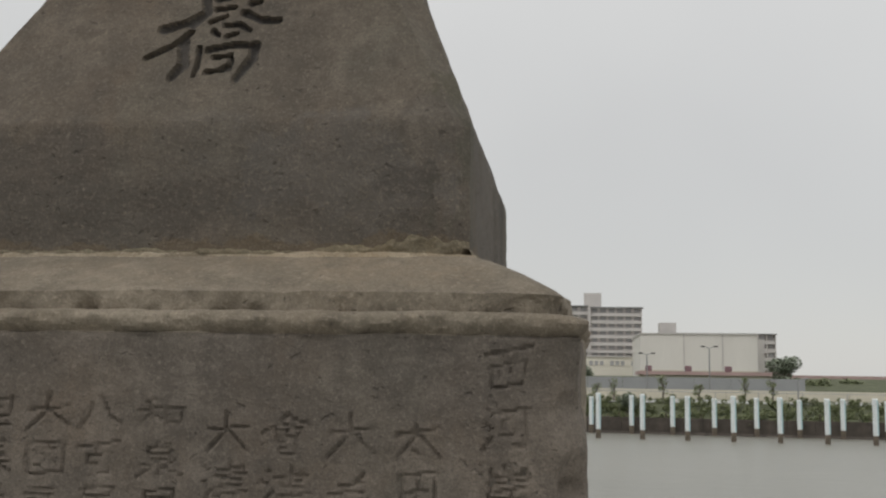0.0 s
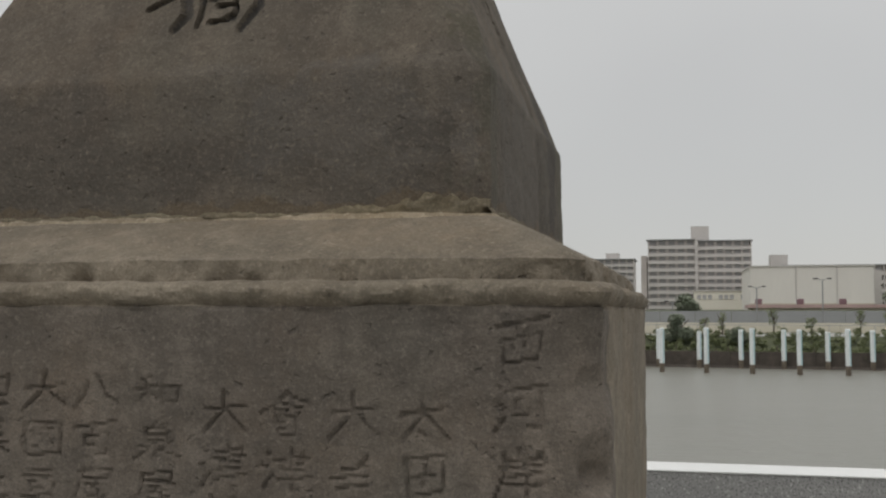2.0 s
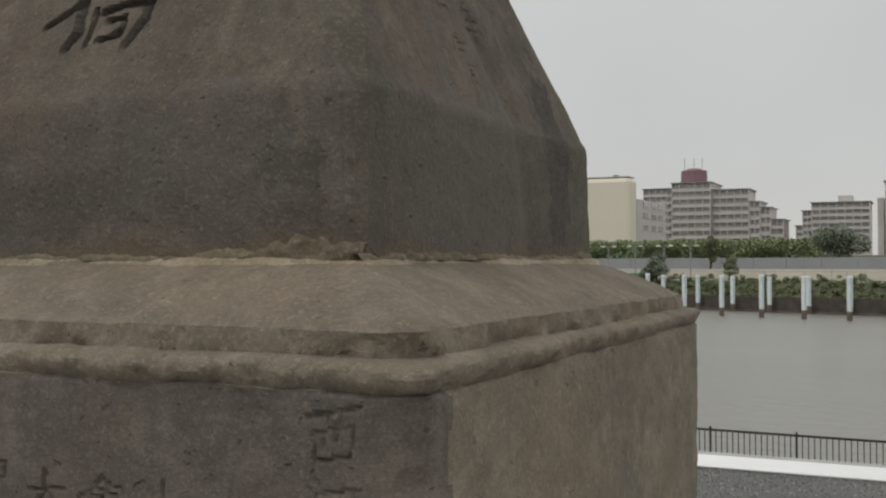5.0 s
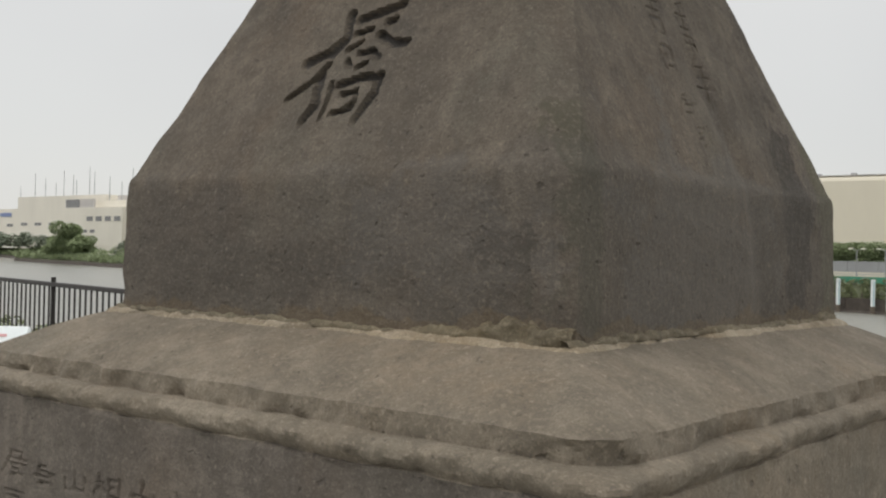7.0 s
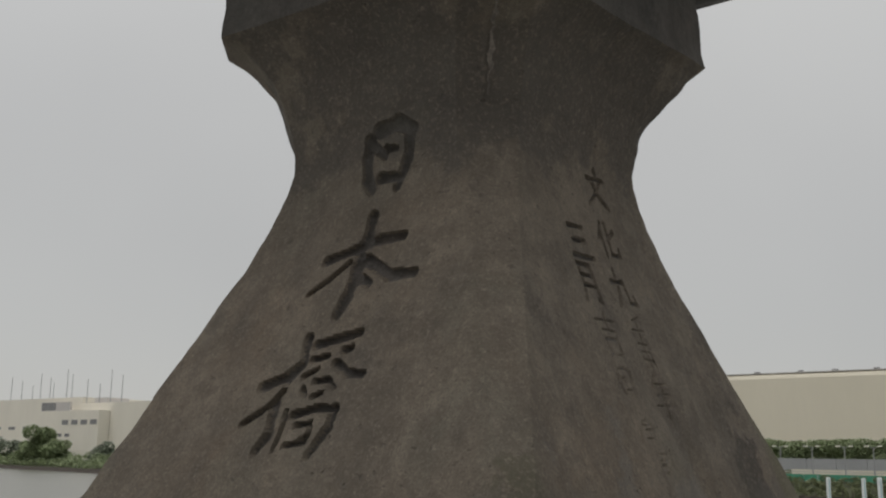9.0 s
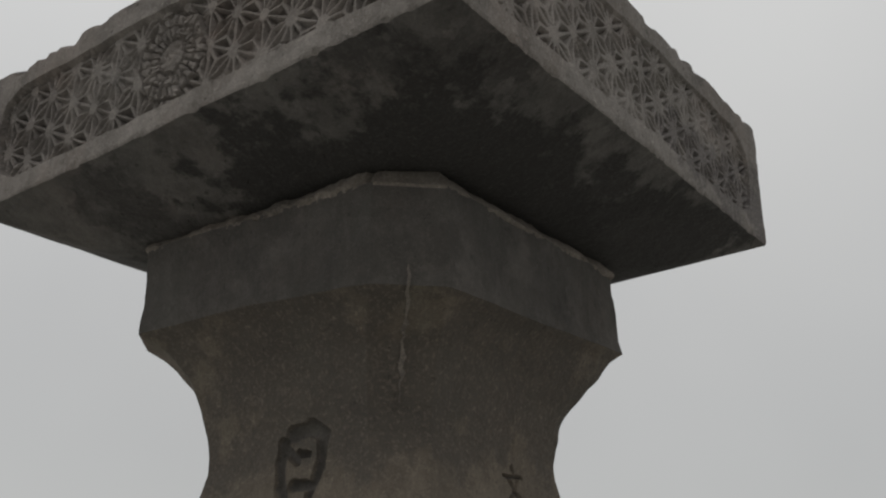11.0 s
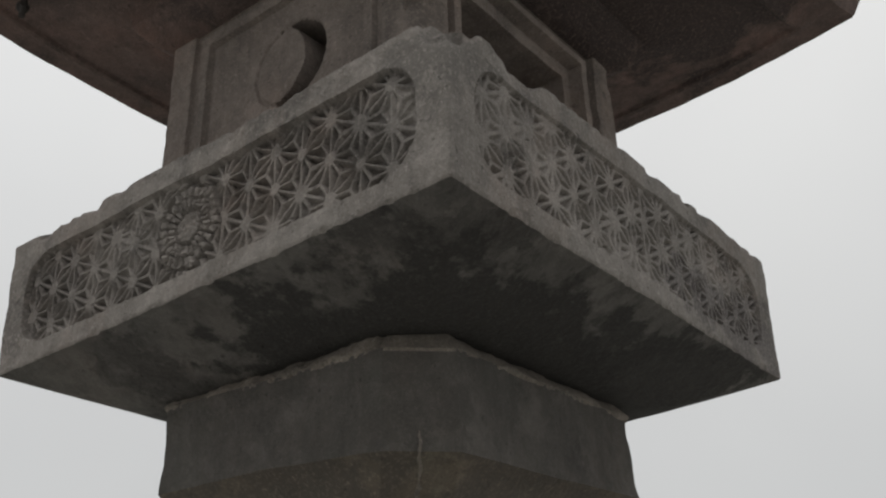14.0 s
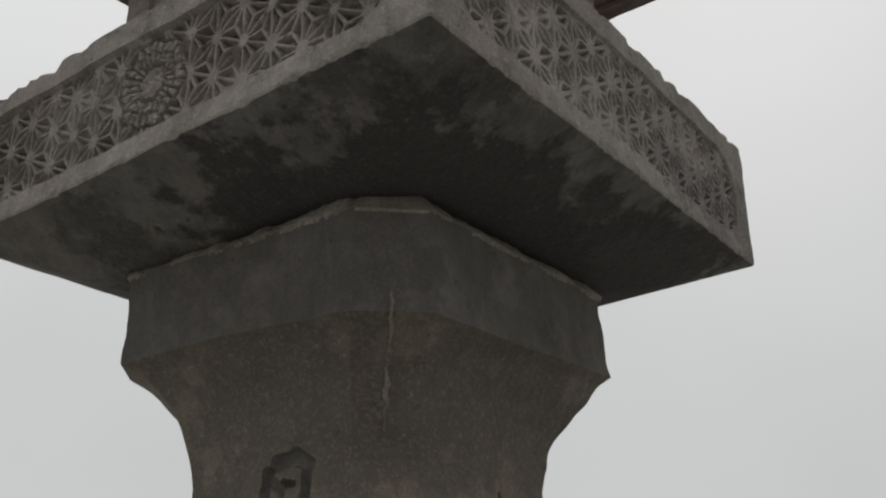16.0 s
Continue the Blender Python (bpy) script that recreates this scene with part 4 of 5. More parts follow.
old = b.inputs["Base Color"].links[0].from_socket
v = place(nt)
speck = blend(nt, span(nt, grain(nt, v, 130, 2), 0.56, 0.62, 0, 0.75), old, (0.10, 0.10, 0.10))
speck = blend(nt, span(nt, grain(nt, v, 95, 2), 0.6, 0.66, 0, 0.7), speck, (0.62, 0.61, 0.59))
nt.links.new(speck, b.inputs["Base Color"])

# river water
WATER, nt, b = shader("silty_river_water", 0.3, 0, 0.5)
v = place(nt, (0.35, 1.0, 1.0))
nt.links.new(blend(nt, grain(nt, v, 0.12, 4), (0.165, 0.163, 0.138), (0.205, 0.199, 0.17)), b.inputs["Base Color"])
relief(nt, b, [(grain(nt, v, 1.6, 5, 0.6), 0.8, 0.12), (grain(nt, v, 0.25, 3), 0.4, 0.15)])

BANK_X = (-5000, -600, -340, -290, -263, -205, -60, -20, -10, 0, 12, 60, 5000)
BANK_Y = (1600, 270, 182, 154, 148, 137, 111, 103, 99, 96, 94.5, 91, 60)


def bank(x):
    return float(np.interp(x, BANK_X, BANK_Y))


WATER_Z = -3.2
xs = [-5000, -2000, -900, -600, -450] + [float(x) for x in range(-360, 90, 3)] + [140, 300, 900, 2500, 5000]
near = [(-5000, 0, 0), (-40, 0, 0), (7.5, 0, 1), (10.0, -2.5, 1), (17.5, -2.5, 1), (17.6, -6, 2)]
far = [(-2.0, -6, 2), (-0.2, -2.9, 2), (0.0, -2.25, 2), (1.0, -2.0, 3), (5.5, -0.35, 3), (13.5, -0.35, 1), (24.5, 0.6, 3), (45, 2.2, 3), (160, 3.0, 3), (4000, 3.0, 3)]
grid, mats = [], []
for y, z, m in near:
    grid.append([(x, y, z) for x in xs])
    mats.append(m)
for d, z, m in far:
    grid.append([(x, bank(x) + d, z + (0.25 * noise.noise((x * 0.15, d, 3)) if -0.1 < d < 30 else 0)) for x in xs])
    mats.append(m)
verts = [p for row in grid for p in row]
nx = len(xs)
faces = [(r * nx + i, r * nx + i + 1, (r + 1) * nx + i + 1, (r + 1) * nx + i) for r in range(len(grid) - 1) for i in range(nx - 1)]
ground = tagged(mesh_object("ground", verts, faces, PAVING), "paved river levee, muddy shore and grassy far bank", "ground", kind="structure")
for m in (CONCRETE, MUD, TURF):
    ground.data.materials.append(m)
ground.data.polygons.foreach_set("material_index", [mats[1:][r] for r in range(len(grid) - 1) for _ in range(nx - 1)])
tagged(mesh_object("water", [(-5000, 12, WATER_Z), (5000, 12, WATER_Z), (5000, 2600, WATER_Z), (-5000, 2600, WATER_Z)], [(0, 1, 2, 3)], WATER), "calm silty grey river water", "river", kind="structure")


# ---- granite wall behind the lantern, with a domed post
stone_wall = tagged(new("granite_wall"), "low speckled granite wall with smooth pale top brightened for sky reflection", "wall", kind="structure")
x = -9.0
while x < 9:
    w = 1.5
    part("granite_block", box(x + 0.003, 2.255, 0.0, x + w - 0.003, 2.475, 0.894, 0.006), GRANITE, stone_wall)
    part("coping_slab", box(x + 0.002, 2.25, 0.894, x + w - 0.002, 2.48, 0.9, 0.002), COPING, stone_wall)
    x += w
post = tagged(new("domed_post_cap"), "white rounded stone cap on the granite wall", "post cap")
dome = bmesh.new()
bmesh.ops.create_uvsphere(dome, u_segments=20, v_segments=10, radius=0.085, matrix=Matrix.Translation((-4.87, 2.35, 1.03)) @ Matrix.Diagonal((1, 1, 0.75, 1)))
part("dome", dome, COPING, post)
part("block", box(-5.0, 2.26, 0.9, -4.74, 2.46, 1.03, 0.02), COPING, post)

board = tagged(new("information_board"), "white sloping information board with faded pink bars", "sign")
face = bmesh.new()
box(-0.28, -0.02, -0.19, 0.28, 0.02, 0.19, 0.006, face)
panel = part("panel", face, WHITE, board)
panel.matrix_local = pose(0, 0, 1.02, -35, 0, 0)
PINK = plain("faded_pink_print", (0.62, 0.34, 0.34), 0.7, 0.1, 6)
for n in range(4):
    bar = part("printed_bar", box(-0.24, -0.0245, -0.12 + 0.075 * n, 0.2 - 0.05 * (n % 2), -0.0215, -0.10 + 0.075 * n), PINK, panel)
for sx in (-0.2, 0.2):
    part("leg", rod((sx, 0.02, 0), (sx, 0.02, 0.98), 0.025), SLATE, board)
board.matrix_world = pose(-5.36, 1.72, 0.04, 0, 0, 35)


# ---- railings
def railing(label, x0, y0, x1, y1, base, height, gap, first_post, post_gap, joined):
    fence = tagged(new("railing"), label, "railing")
    run = math.hypot(x1 - x0, y1 - y0)
    turn = math.atan2(y1 - y0, x1 - x0)
    fence.matrix_world = Matrix.Translation((x0, y0, base)) @ Matrix.Rotation(turn, 4, "Z")
    part("top_rail", box(0, -0.022, height - 0.04, run, 0.022, height, 0.006), BLACK, fence)
    part("bottom_rail", box(0, -0.018, 0.07, run, 0.018, 0.105), BLACK, fence)
    first = part("post", box(-0.018, -0.018, 0, 0.018, 0.018, height + 0.045, 0.005), BLACK, fence)
    first.location = (first_post, 0, 0)
    p = first_post + post_gap
    while p < run:
        o = new("post", first.data)
        o.parent, o.location = fence, (p, 0, 0)
        p += post_gap
    n = int(run / gap)
    if joined:
        bm = bmesh.new()
        for i in range(1, n):
            box(i * gap - 0.008, -0.008, 0.1, i * gap + 0.008, 0.008, height - 0.035, 0, bm)
        tagged(part("baluster_row", bm, BLACK, fence), kind="stuff")
    else:
        one = part("baluster", box(-0.007, -0.007, 0.1, 0.007, 0.007, height - 0.035), BLACK, fence)
        one.location = (gap, 0, 0)
        for i in range(2, n):
            o = new("baluster", one.data)
            o.parent, o.location = fence, (i * gap, 0, 0)
    return fence


kerb = tagged(new("concrete_kerb"), "low grey concrete kerb under a railing", "kerb", kind="structure")
kerb.matrix_world = Matrix.Translation((-5.2, 3.05, 0)) @ Matrix.Rotation(math.atan2(2.0, -11.8), 4, "Z")
for n in range(6):
    part("kerb_block", box(n * 2.0, -0.12, 0, n * 2.0 + 1.99, 0.12, 0.52, 0.012), CONCRETE, kerb)
railing("dark upright-bar railing on a low concrete kerb", -5.2, 3.05, -17.0, 5.05, 0.52, 0.905, 0.12, 2.3, 3.0, False)
railing("dark upright-bar railing along the river walk", -70.0, 19.5, 30.0, 16.6, -2.5, 1.1, 0.1, 0.0, 1.5, True)


# ---- mooring piles
def pile(x, y, top, lean):
    p = tagged(new("mooring_pile"), "white steel pile with dark tidal stain, standing in shallow water", "pile", "white piles along the far bank")
    part("post", rod((0, 0, WATER_Z + 0.75), (0, 0, top), 0.21, sides=12), WHITE, p)
    part("cap", rod((0, 0, top), (0, 0, top + 0.09), 0.235, 0.18, 12), WHITE, p)
    part("ladder_strip", box(0.10, -0.22, WATER_Z + 0.8, 0.19, -0.185, top - 0.05), TEAL, p)
    part("stained_foot", rod((0, 0, WATER_Z - 1.5), (0, 0, WATER_Z + 0.75), 0.212, sides=12), STAINED, p)
    p.matrix_world = pose(x, y, 0, lean, 0, 0)
    return p


rng = random.Random(11)
for k in range(-7, 8):
    x = -1.1 + 3.6 * k
    pile(x, bank(x) - 9.6, 0.38 + rng.uniform(-0.08, 0.08), rng.uniform(-0.6, 0.6))
for k in range(-10, 8):
    x = 2.05 + 3.62 * k
    pile(x, bank(x) - 0.9, 0.12 + rng.uniform(-0.1, 0.08), rng.uniform(-0.6, 0.6))


# ---- walls and posts on the far bank
def strip_wall(name, label, material, x0, x1, d, z0, z1, thick, step, cat="wall"):
    wall = tagged(new(name), label, cat)
    x = x0
    while x < x1:
        xe = min(x1, x + step)
        ya, yb = bank(x) + d, bank(xe) + d
        bm = bmesh.new()
        vs = [bm.verts.new(p) for p in ((x + 0.02, ya, z0), (xe - 0.02, yb, z0), (xe - 0.02, yb + thick, z0), (x + 0.02, ya + thick, z0), (x + 0.02, ya, z1), (xe - 0.02, yb, z1), (xe - 0.02, yb + thick, z1), (x + 0.02, ya + thick, z1))]
        for f in ((3, 2, 1, 0), (4, 5, 6, 7), (0, 1, 5, 4), (1, 2, 6, 5), (2, 3, 7, 6), (3, 0, 4, 7)):
            bm.faces.new([vs[i] for i in f])
        part("panel", bm, material, wall)
        x = xe
    return wall


strip_wall("flood_wall", "long pale buff concrete flood wall above grass", BUFF, -44, 70, 14, -0.6, 0.78, 0.4, 6)
strip_wall("steel_barrier", "long plain grey steel road barrier", STEELWALL, -150, 26, 24.5, 0.2, 2.05, 0.2, 4)
strip_wall("dark_wall", "dark concrete wall along the bank", SLATE, -480, -262, 12, -0.6, 1.9, 0.4, 12)
strip_wall("white_hoarding", "plain white hoarding on the bank", OFFWHITE, -262, -235, 13, -0.6, 2.0, 0.3, 9, "hoarding")
strip_wall("shore_boards", "dark timber shore boarding at the waterline", MUD, -60, 60, -0.25, -3.6, -1.72, 0.25, 2.4, "revetment")
net = strip_wall("green_net_fence", "green netting along a sports ground", NETTING, -52, -26, 7.5, -0.9, 0.35, 0.05, 3, "fence")

guard = tagged(new("guard_rail"), "thin pale post-and-rail fence on the bank top", "fence")
for a in range(-42, 60, 4):
    part("rail", rod((a, bank(a) + 6.6, 0.62), (a + 4, bank(a + 4) + 6.6, 0.62), 0.03, sides=6), STEELWALL, guard)
    part("post", rod((a, bank(a) + 6.6, -0.5), (a, bank(a) + 6.6, 0.66), 0.04, sides=6), STEELWALL, guard)
stakes = tagged(new("mooring_stakes"), "row of weathered timber stakes along the muddy shore", "stakes")
for a in range(-45, 45):
    x = a * 1.1 + rng.uniform(-0.3, 0.3)
    part("stake", rod((x, bank(x) + 0.3, -3.2), (x + rng.uniform(-0.05, 0.05), bank(x) + 0.3, -1.35 + rng.uniform(-0.4, 0.25)), 0.07, 0.05, 6), BARK, stakes)


def street_lamp(x, y, base, top, two=True, head=SLATE):
    lamp = tagged(new("street_lamp"), "tall slim twin-headed street lamp, unlit", "street lamp", "lamps on the far bank")
    part("pole", rod((0, 0, base), (0, 0, top), 0.09, 0.06, 8), SLATE, lamp)
    for s in ((-1, 1) if two else (1,)):
        arm = part("arm", rod((0, 0, top - 0.05), (s * 0.55, 0, top + 0.12), 0.035, sides=6), SLATE, lamp)
        part("lamp_head", box(s * 0.7 - 0.24, -0.14, top + 0.06, s * 0.7 + 0.24, 0.14, top + 0.2, 0.04), head, lamp)
    lamp.location = (x, y, 0)


for x, top in ((8.6, 4.6), (15.4, 5.4), (-0.5, 3.0)):
    street_lamp(x, bank(x) + 22, -0.3, top, True, BLACK)
street_lamp(21.5, bank(21.5) + 6, -0.4, 1.9, False)
for x in (-36.6, -33.3, -29.9, -26.3, -23.2, -40.5, -44.5, -48.5):
    street_lamp(x, bank(x) + 12, -0.3, 3.3, True, OFFWHITE)


# ---- buildings on the far side
def window_grid(parent, x0, x1, z0, z1, cols, floors, y, w, h, skip=None, glass=None):
    pane = None
    for f in range(floors):
        for c in range(cols):
            if skip and skip(c, f):
                continue
            cx, cz = x0 + (c + 0.5) * (x1 - x0) / cols, z0 + (f + 0.5) * (z1 - z0) / floors
            if pane is None:
                pane = part("window", box(-w / 2, -0.06, -h / 2, w / 2, 0.1, h / 2), glass or HAZEGLASS, parent)
                o = pane
            else:
                o = new("window", pane.data)
                o.parent = parent
            o.location = (cx, y, cz)


def balcony_block(parent, x0, x1, y, z0, z1, floors, bays, depth=12, wall=TILE, rail=PALE_TILE):
    """A slab of flats: body, a balcony parapet on every floor, dividing fins, windows and a thin roof."""
    part("wall", box(x0, y, z0, x1, y + depth, z1), wall, parent)
    rise = (z1 - z0) / floors
    for f in range(floors):
        part("balcony", box(x0 - 0.1, y - 0.8, z0 + f * rise - 0.1, x1 + 0.1, y - 0.68, z0 + f * rise + rise * 0.3), rail, parent)
        part("balcony_floor", box(x0 - 0.1, y - 0.8, z0 + f * rise - 0.22, x1 + 0.1, y, z0 + f * rise - 0.08), rail, parent)
    for n in range(bays + 1):
        xx = x0 + (x1 - x0) * n / bays
        part("fin", box(xx - 0.11, y - 0.84, z0, xx + 0.11, y, z1), rail, parent)
    window_grid(parent, x0, x1, z0 + 0.16 * rise, z1 + 0.16 * rise, bays, floors, y - 0.03, (x1 - x0) / bays * 0.62, rise * 0.55)
    part("roof", box(x0 - 0.4, y - 1.0, z1, x1 + 0.4, y + depth + 0.3, z1 + 0.22), SLATE, parent)


def building(name, label):
    return tagged(new(name), label, "building")


flats = building("apartment_building", "mid-rise grey apartment block with rows of balconies")
balcony_block(flats, -26.0, -12.2, 280, 1.5, 16.6, 9, 7)
balcony_block(flats, -28.4, -26.2, 281.5, 1.5, 14.6, 8, 2)
balcony_block(flats, -30.2, -28.6, 283, 1.5, 10.8, 6, 1)
part("lift_tower", box(-20, 284, 16.6, -16.5, 290, 18.6), PALE_TILE, flats)
flats = building("apartment_building", "tall grey apartment slab with balconies and lift tower")
balcony_block(flats, -6.4, 3.2, 220, 1.5, 17.3, 10, 5)
balcony_block(flats, 3.7, 14.4, 220, 1.5, 17.0, 10, 6)
part("stair_tower", box(3.2, 218.6, 2.5, 3.7, 230, 18.0), PALE_TILE, flats)
part("lift_tower", box(2.4, 222, 17.0, 6.1, 228, 20.4), PALE_TILE, flats)
part("side_wing", box(-8.0, 221, 2.5, -6.8, 231, 14.2), TILE, flats)
annex = building("annex_building", "low white annex with a strip of windows")
part("wall", box(2.7, 210, 2.0, 13.0, 216, 6.4), OFFWHITE, annex)
part("roof", box(2.5, 209.8, 6.4, 13.2, 216.2, 6.65), PALE_TILE, annex)
window_grid(annex, 3.2, 12.6, 4.6, 5.8, 9, 1, 209.97, 0.75, 0.9, lambda c, f: c in (3, 7))
store = building("warehouse", "big plain off-white warehouse with panel joints")
part("wall", box(11.7, 180, 1.0, 31.4, 205, 9.75), plain("grey_white_cladding", (0.73, 0.70, 0.65), 0.85, 0.05, 0.15, stretch=(1, 1, 0.25)), store)
part("parapet", box(11.55, 179.85, 9.75, 31.55, 205.2, 9.98), PALE_TILE, store)
for xx in (19.1, 25.6):
    part("drain_pipe", box(xx - 0.08, 179.86, 1.5, xx + 0.08, 179.99, 9.75), PALE_TILE, store)
part("base_band", box(11.65, 179.9, 1.0, 31.45, 179.98, 3.6), BUFF, store)
part("side_extension", box(31.4, 184, 1.0, 33.2, 200, 9.2), PALE_TILE, store)
flats = building("apartment_building", "long apartment block with dark roof line behind a warehouse")
balcony_block(flats, 22.5, 45.4, 240, 1.0, 12.6, 6, 12)
part("lift_tower", box(20.2, 244, 10, 23.9, 250, 15.4), PALE_TILE, flats)
shed = building("long_shed", "long low shed with faded red roof")
part("wall", box(40.0, 200, 0.5, 95, 215, 2.0), PALE_TILE, shed)
part("roof", box(39.5, 199.5, 2.0, 95.5, 215.5, 3.2), REDROOF, shed)
sheds = building("low_building", "low building with a faded red roof behind the barrier")
part("wall", box(10, 150, 0.5, 30, 158, 2.6), BUFF, sheds)
part("roof", box(9.6, 149.6, 2.6, 30.4, 158.4, 3.1), REDROOF, sheds)
for xx in (10.6, 16.2, 21.8):
    part("vent", box(xx, 149.8, 3.1, xx + 0.9, 150.8, 3.9, 0.1), MAROON, sheds)

works = building("factory_building", "very long plain cream factory with flat roof")
part("wall", box(-112, 180, 1.0, -47.2, 185, 16.9, 0.9), CREAM, works)
part("parapet", box(-111.6, 180.3, 16.9, -47.6, 184.7, 17.05), PALE_TILE, works)
for xx in (-104, -96, -88, -80, -72, -64, -58, -51):
    part("roof_vent", box(xx, 182, 17.1, xx + 0.9, 183, 17.5, 0.1), SLATE, works)
part("side_wall", box(-60.0, 185.05, 1.0, -47.3, 208, 13.2), PALE_TILE, works)
for zz in (7.6, 9.8, 11.9):
    for yy in (189.5, 196.0, 201.5):
        part("side_window", box(-47.34, yy, zz, -47.2, yy + 3.6, zz + 1.0), HAZEGLASS, works)

tower = building("apartment_building", "stepped grey apartment tower with round maroon rooftop tank")
balcony_block(tower, -70.4, -62.0, 282, 1.5, 21.6, 10, 5)
balcony_block(tower, -61.8, -51.6, 279, 1.5, 22.8, 10, 5, 16)
balcony_block(tower, -51.3, -42.0, 281, 1.5, 20.8, 9, 5)
balcony_block(tower, -41.8, -39.2, 281.5, 1.5, 17.4, 7, 2)
balcony_block(tower, -39.0, -36.6, 282, 1.5, 15.8, 6, 2)
balcony_block(tower, -36.4, -33.4, 282.5, 1.5, 12.6, 5, 2)
part("roof_drum", rod((-57.4, 286, 23.1), (-57.4, 286, 26.6), 3.6, 3.5, 24), MAROON, tower)
part("drum_cap", rod((-57.4, 286, 26.6), (-57.4, 286, 27.3), 2.9, 1.6, 24), MAROON, tower)
for dx in (-2.6, 0, 2.2):
    part("aerial", rod((-57.4 + dx, 286, 26), (-57.4 + dx, 286, 30.2), 0.09, sides=6), STEELWALL, tower)
flats = building("apartment_building", "dark-edged apartment block beyond the stepped tower")
balcony_block(flats, -28.8, -22, 300, 1.5, 15.2, 6, 4)

plant = building("factory_building", "white waterside factory with small windows and roof masts")
part("main_wall", box(-356, 190, 0.5, -300, 240, 18.9), OFFWHITE, plant)
part("low_wing", box(-420, 192, 0.5, -356, 240, 14.8), OFFWHITE, plant)
part("recess_wing", box(-318, 186, 0.5, -284, 189.9, 14.4), OFFWHITE, plant)
part("terrace_wing", box(-300, 190, 0.5, -255, 235, 16.9), OFFWHITE, plant)
part("penthouse", box(-296, 192, 16.9, -289, 200, 18.6), PALE_TILE, plant)
part("terrace_screen", box(-317.5, 186.2, 14.4, -300.5, 186.8, 17.2), PALE_TILE, plant)
part("dark_door", box(-317, 186.05, 14.6, -309, 186.18, 17.1), FACTORYGLASS, plant)
window_grid(plant, -305, -284, 9.6, 11.8, 4, 1, 185.95, 3.4, 1.5, glass=FACTORYGLASS)
window_grid(plant, -312, -298.5, 6.0, 7.3, 3, 1, 185.95, 2.6, 1.0, glass=FACTORYGLASS)
window_grid(plant, -356, -318, 8.4, 9.9, 4, 1, 189.95, 4.2, 0.95, glass=FACTORYGLASS)
window_grid(plant, -415, -358, 8.0, 9.6, 4, 1, 191.95, 4.2, 0.95, glass=FACTORYGLASS)
part("blue_sign", box(-372, 191.8, 12.0, -364, 191.95, 13.4), plain("blue_panel", (0.22, 0.27, 0.45), 0.6, 0.05), plant)
for n, xx in enumerate((-356, -346, -339, -332, -327, -321, -319, -311, -308, -299, -292, -286, -280)):
    part("mast", rod((xx, 191, 14), (xx, 191, 23 + 6 * ((n * 37) % 10) / 10), 0.16, 0.1, 6), STEELWALL, plant)


# ---- trees, bushes and grass
def leaf_cloud(rng, blobs, count, size):
    """Many small bent leaves, thrown round uneven clumps."""
    verts, faces = [], []
    total = sum(r * r for *_, r in blobs)
    for cx, cy, cz, r in blobs:
        for _ in range(max(12, int(count * r * r / total))):
            d = Vector((rng.gauss(0, 1), rng.gauss(0, 1), rng.gauss(0, 1))).normalized() * r * (0.55 + 0.5 * rng.random() ** 0.6)
            c = Vector((cx, cy, cz)) + Vector((d.x, d.y, d.z * 0.8))
            s = size * rng.uniform(0.6, 1.4)
            q = (Euler((0, 0, rng.uniform(0, 6.28))).to_matrix() @ Euler((rng.uniform(-1.5, -0.35), rng.uniform(-0.5, 0.5), 0)).to_matrix())
            n = len(verts)
            for px, pz in ((-0.5, -0.35), (0.5, -0.35), (0.62, 0.3), (0, 0.75), (-0.62, 0.3)):
                verts.append(tuple(c + q @ Vector((px * s, 0.12 * s * (px * px - 0.2), pz * s))))
            faces.append((n, n + 1, n + 2, n + 3, n + 4))
    return verts, faces


def tree(name, label, x, y, base, height, width, leaves, count, seed, cat="tree", material=None):
    rng = random.Random(seed)
    t = tagged(new(name), label, cat)
    bm = rod((0, 0, -0.3), (0.1, 0, height * 0.55), 0.035 * height, 0.018 * height, 8)
    for n in range(5):
        a = rng.uniform(0, 6.28)
        rod((0.05, 0, height * rng.uniform(0.2, 0.5)), (math.cos(a) * width * 0.33, math.sin(a) * width * 0.33, height * rng.uniform(0.6, 0.85)), 0.014 * height, 0.005 * height, 6, bm)
    part("trunk", bm, BARK, t)
    blobs = []
    for n in range(11):
        a, f = rng.uniform(0, 6.28), rng.uniform(0, 0.34)
        h = rng.uniform(0.25, 0.86)
        blobs.append((math.cos(a) * width * f * (1.25 - h * 0.6), math.sin(a) * width * f * (1.25 - h * 0.6), height * h, width * rng.uniform(0.13, 0.22)))
    mesh_object("crown", *leaf_cloud(rng, blobs, int(count * 4.5), leaves * 0.46), material or LEAF, t)
    t.location = (x, y, base)


tree("tree", "dark broad tree in front of the flats", -8.8, 133, 0.9, 4.8, 8.4, 0.3, 2200, 1, material=HAZYLEAF)
tree("tree", "small round tree by the road", 0.6, 135, 1.2, 2.9, 4.6, 0.3, 700, 2, material=HAZYLEAF)
tree("tree", "spreading pine-like tree at the barrier's end", 25.6, 128, 0.4, 4.2, 5.4, 0.3, 1100, 3, material=HAZYLEAF)
tree("bush", "low dark bush beside a tree", 29.6, 129, 0.2, 1.9, 4.4, 0.3, 700, 4, "bush")
tree("bush", "low dark bush beside a shed", 34.5, 131, 0.2, 1.7, 5.0, 0.3, 700, 14, "bush")
tree("bush", "large loose bush on the bank top", 0.0, 99.5, -1.2, 2.8, 3.6, 0.22, 1100, 5, "bush", HAZYLEAF)
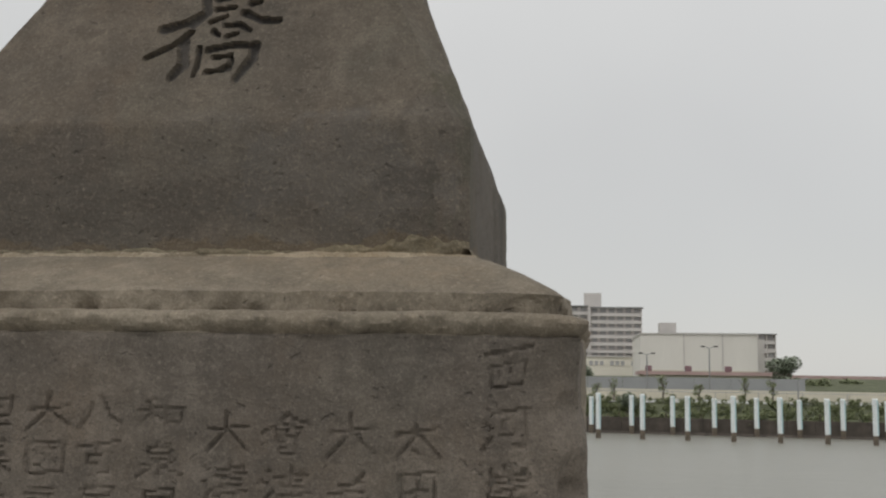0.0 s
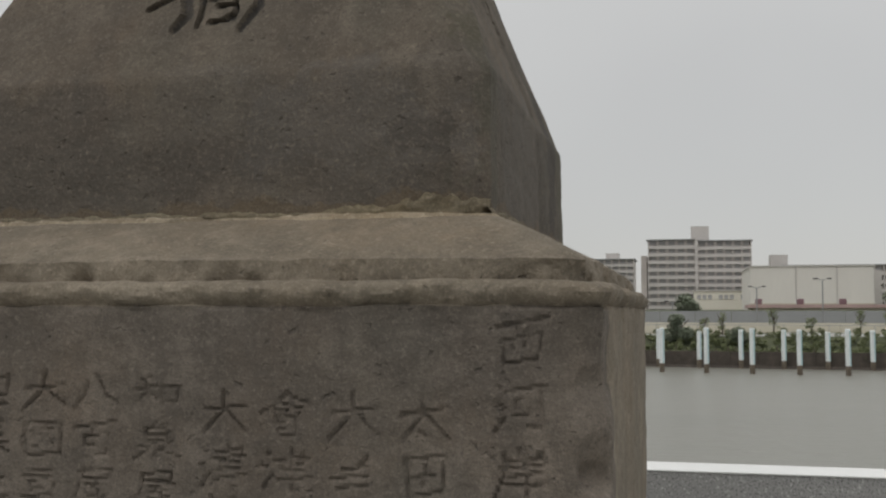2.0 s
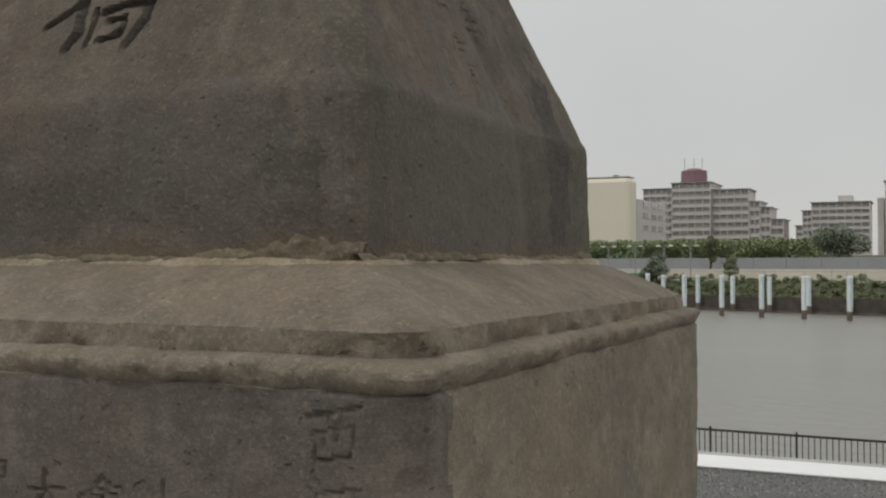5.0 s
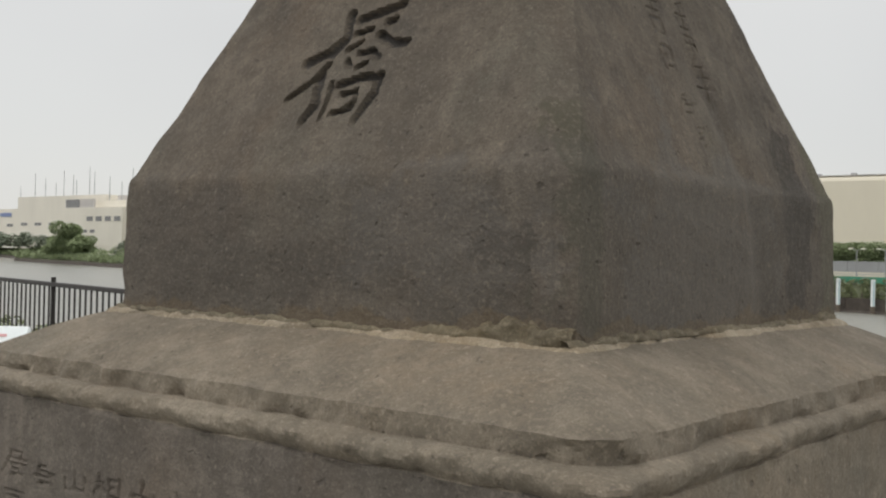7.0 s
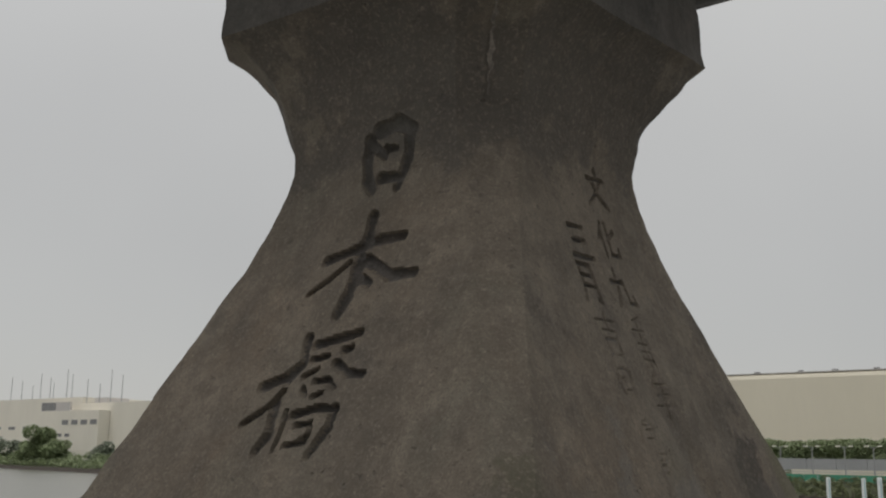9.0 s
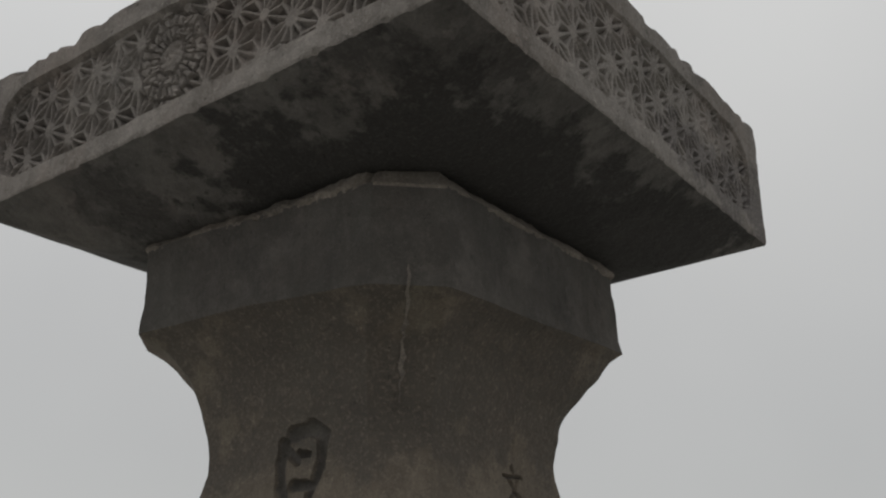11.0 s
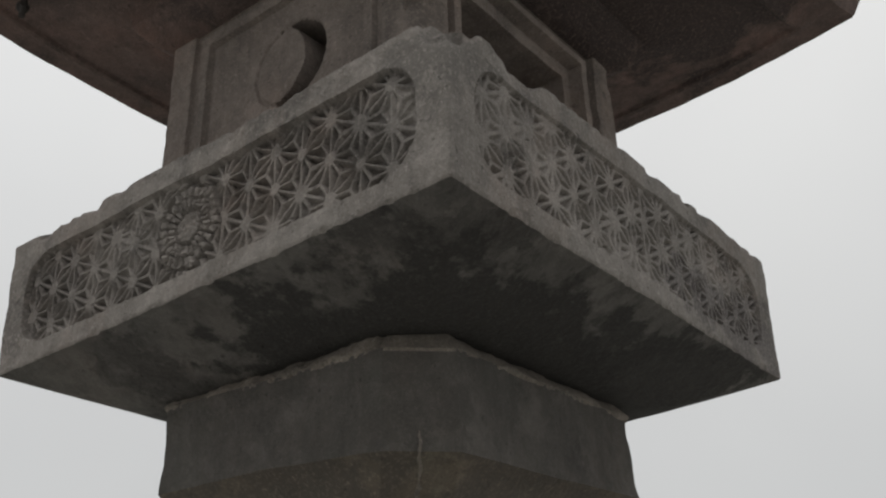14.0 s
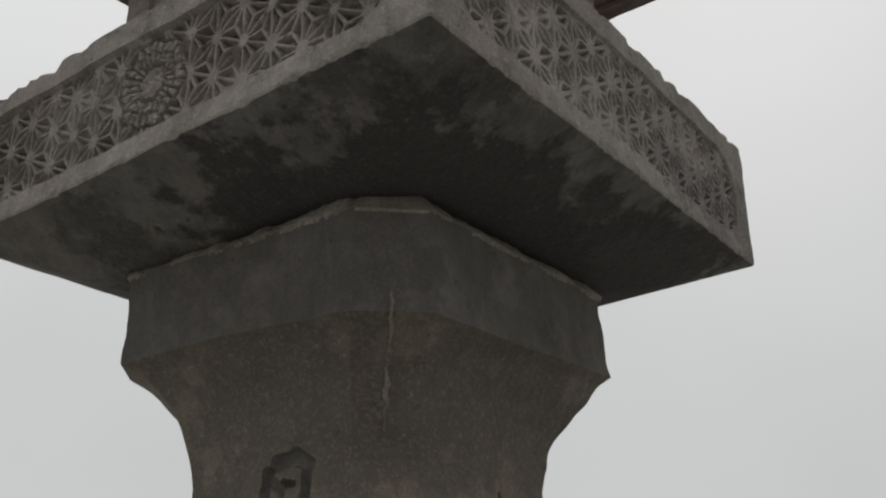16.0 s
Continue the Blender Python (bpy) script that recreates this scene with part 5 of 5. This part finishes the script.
tree("bush", "rounded dark bush at the grass edge", 5.8, 98.0, -1.0, 1.2, 3.2, 0.2, 700, 6, "bush", HAZYLEAF)
tree("tree", "dark leaning tree on the bank", -25.4, 108.5, -0.6, 3.2, 4.0, 0.24, 1100, 7, material=HAZYLEAF)
tree("tree", "slender tree behind the bank", -22.0, 121, 0.2, 5.2, 3.0, 0.26, 800, 8)
tree("tree", "loose young tree on the bank", -18.5, 113, -0.4, 3.2, 3.0, 0.24, 500, 9)
tree("tree", "bushy green tree at the water's edge by a factory", -256, 151, -0.6, 8.4, 13.0, 0.75, 1800, 10, material=FRESH)
tree("bush", "low green bush beside a waterside tree", -248, 150, -0.8, 5.0, 11.0, 0.7, 1100, 12, "bush", FRESH)
tree("bush", "low green bush beside a waterside tree", -266, 152, -0.8, 4.4, 10.0, 0.7, 900, 15, "bush", FRESH)
tree("bush", "dark shrub in front of a white factory", -228, 152, -0.4, 4.0, 9.0, 0.6, 800, 16, "bush", HAZYLEAF)
for n, x in enumerate((2.6, 4.4, 9.2, 12.6, 17.0, 19.6)):
    tree("young_tree", "thin staked young tree with sparse leaves", x, bank(x) + 8.5, -0.4, 2.2 + 0.5 * (n % 3), 1.5, 0.16, 130, 20 + n)

rng = random.Random(31)
hedge = tagged(new("hedge"), "long clipped green hedge along the road", "hedge", kind="stuff")
blobs = [(x, bank(x) + 40 + rng.uniform(-1, 1), z + rng.uniform(-0.2, 0.3), rng.uniform(1.2, 1.6)) for x in np.arange(-95, -12, 0.9) for z in (2.0, 3.5)]
mesh_object("hedge_leaves", *leaf_cloud(rng, blobs, 130000, 0.16), FRESH, hedge)
blobs = [(x, 160 + rng.uniform(-1, 1), 2.0 + rng.uniform(0, 1.6), rng.uniform(1.6, 2.6)) for x in np.arange(-420, -262, 3.0)]
tagged(mesh_object("shrub_row", *leaf_cloud(rng, blobs, 12000, 0.45), HAZYLEAF), "row of dark shrubs before the factory", "shrubs", kind="stuff")
blobs = []
for x in np.arange(-62, 62, 0.55):
    for d in (0.5, 1.2, 2.1, 3.0, 3.9, 4.8, 5.7):
        if rng.random() < 0.85:
            blobs.append((x + rng.uniform(-0.4, 0.4), bank(x) + d + rng.uniform(-0.5, 0.5), -2.0 + 0.33 * d + rng.uniform(-0.25, 0.3), rng.uniform(0.2, 0.4)))
tagged(mesh_object("bank_grass", *leaf_cloud(rng, blobs, 170000, 0.085), GRASS), "tall uneven grass and weeds on the bank", "grass", kind="stuff")
blobs = [(x + rng.uniform(-1, 1), bank(x) + d, -1.8 + 0.28 * d + rng.uniform(-0.2, 0.5), rng.uniform(0.6, 1.1)) for x in np.arange(-420, -70, 1.6) for d in (0.8, 3.5, 7)]
tagged(mesh_object("bank_grass", *leaf_cloud(rng, blobs, 40000, 0.24), FRESH), "low grass on the distant river bank", "grass", kind="stuff")
blobs = [(x, 6.5 + rng.uniform(0, 4), -0.12 + rng.uniform(-0.1, 0.05), 0.3) for x in np.arange(-26, -9, 0.18)]
tagged(mesh_object("levee_grass", *leaf_cloud(rng, blobs, 16000, 0.05), GRASS), "short grass behind the levee railing", "grass", kind="stuff")
